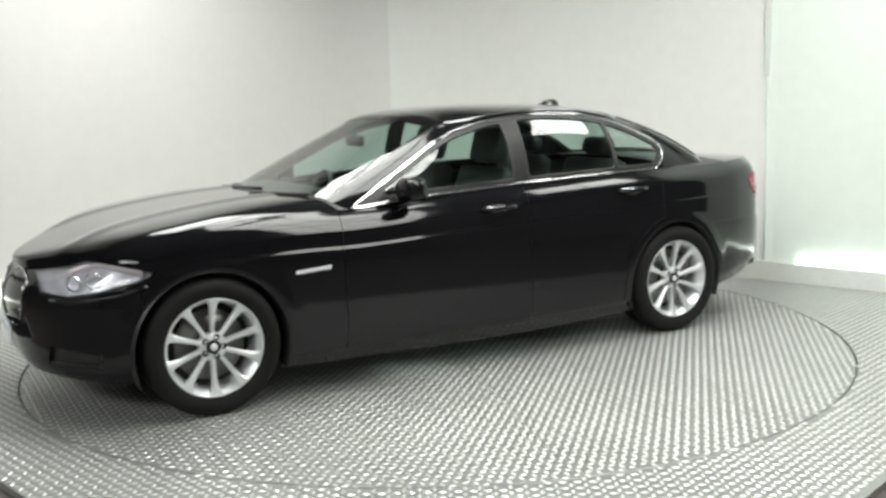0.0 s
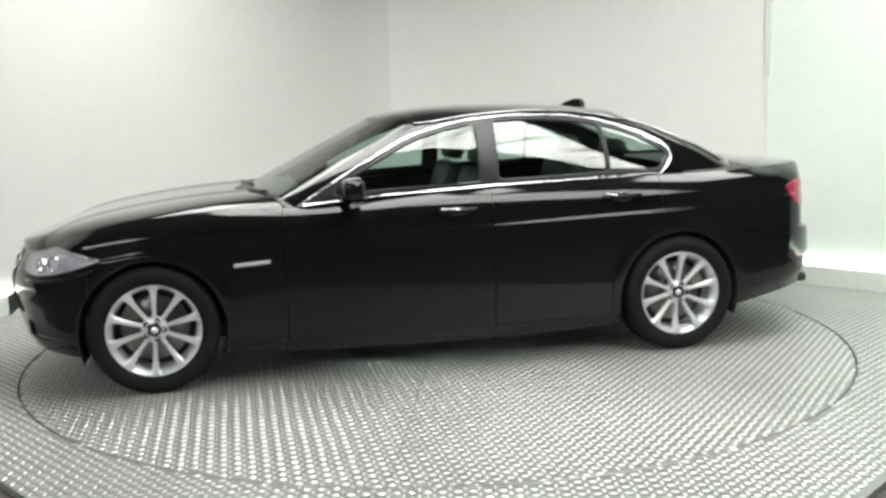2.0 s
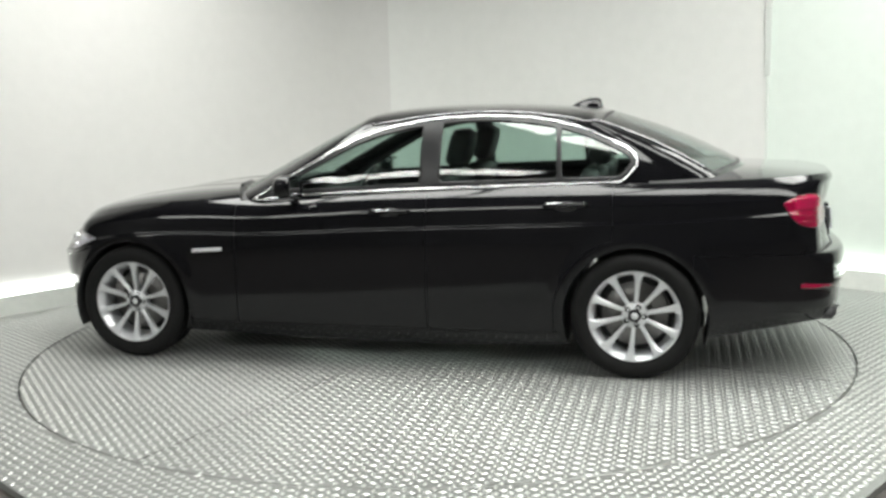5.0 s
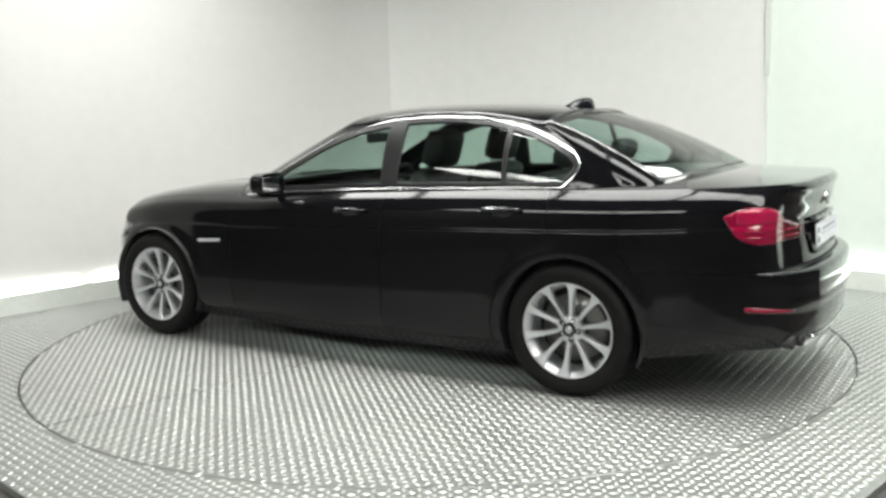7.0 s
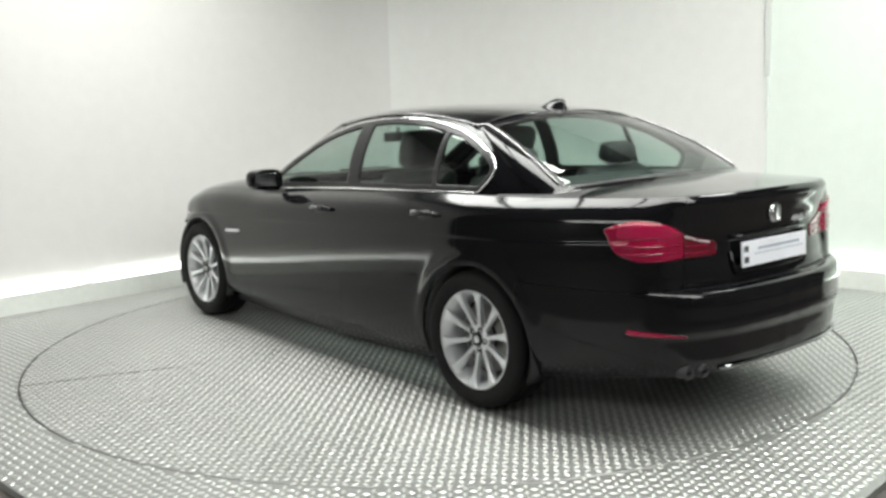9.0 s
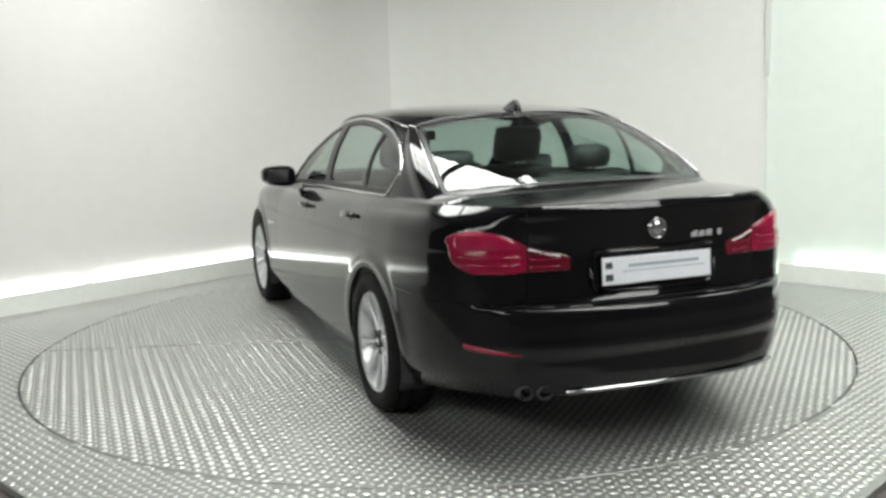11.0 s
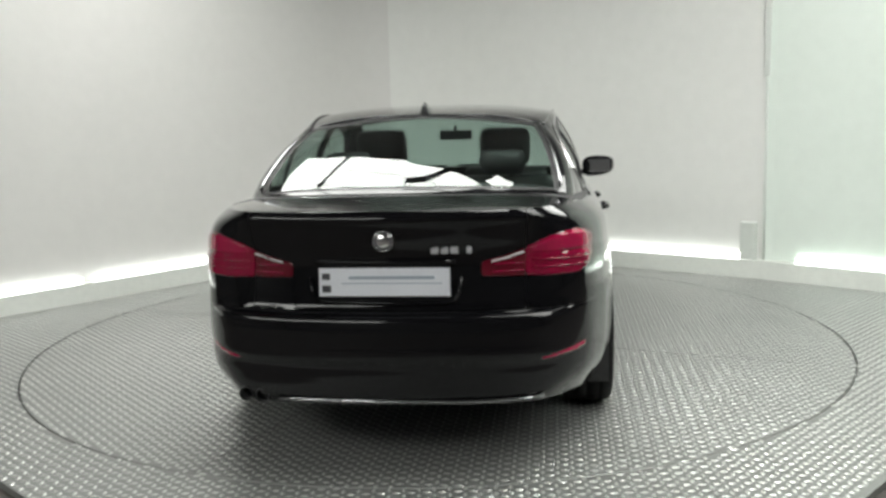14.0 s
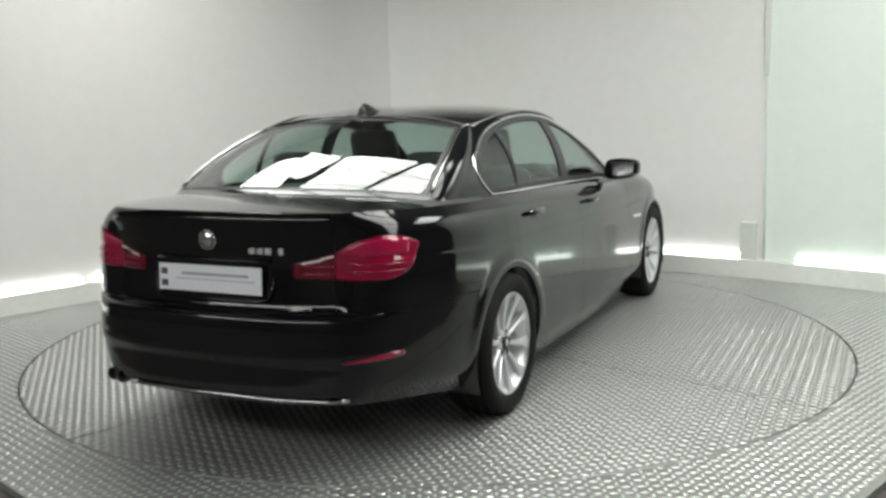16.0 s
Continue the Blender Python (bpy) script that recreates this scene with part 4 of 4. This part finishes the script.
# black discs on the hub paint in the shade of the bolt holes
BOLT_RECESS = mesh_of("bolt_recess", *lathe([(0, .0745), (.0145, .0745), (.015, .0815), (0.010, .0765), (0, .0762)], 12))
DISC = mesh_of("brake_disc", *lathe([(.07, .012), (.172, .012), (.174, .008), (.174, -.012), (.07, -.012)], 56))
# black backing added to darken the gaps between spokes like shade
SHADE_DISC = mesh_of("wheel_shade_disc", *lathe([(.02, -.016), (.200, -.016), (.204, -.020), (.204, -.05)], 56))
for me, mat in ((SHADE_DISC, GAP), (BARREL, ALLOY), (TYRE, RUBBER), (SPOKE, ALLOY), (HUB, ALLOY), (CAP, TRIM), (CAP_FACE, ALLOY), (BOLT_RECESS, TRIM), (DISC, STEEL)):
    me.materials.append(mat)
bm = box(bmesh.new(), -.05, .05, -.02, .045, .10, .185, .015)
CALIPER = bpy.data.meshes.new("brake_caliper")
bm.to_mesh(CALIPER)
bm.free()
CALIPER.materials.append(STEEL)
for x, y, phase in ((WB, .792, 92), (WB, -.792, 80), (-WB, .808, 95), (-WB, -.808, 85)):
    w = new("wheel", BARREL)
    w.parent = car
    tagged(w, "silver ten-spoke alloy wheel with a black tyre")
    w.matrix_local = Matrix.Translation(Vector((x, y, .3385)) + O) @ pose(0, 0, 0, 0, 0, 0 if y > 0 else 180)

    def sub(nm, me, rot=0.0, off=0.0, ang=0.0):
        o = new(nm, me)
        o.parent = w
        o.matrix_local = pose(0, 0, 0, 0, -rot, 0) @ pose(off, 0, 0)
        return o

    tagged(sub("tyre", TYRE), "black rubber tyre")
    for k in range(10):
        sub("spoke", SPOKE, phase + 36 * k)
    sub("hub", HUB)
    tagged(sub("centre_cap", CAP), "dark round centre cap")
    sub("cap_disc", CAP_FACE)
    for k in range(5):
        sub("bolt_recess", BOLT_RECESS, phase + 18 + 72 * k, .050)
    tagged(sub("brake_disc", DISC), "grey steel brake disc")
    tagged(sub("wheel_shade_disc", SHADE_DISC), "black disc added for the shade behind the spokes")
    sub("brake_caliper", CALIPER, -60 if x > 0 else 60)


def motions():
    """The turntable turns clockwise and carries the car."""
    for thing in (turntable, car):
        walk(thing, [(t, pose(0, 0, 0, 0, 0, a)) for t, a in TURN])


motions()
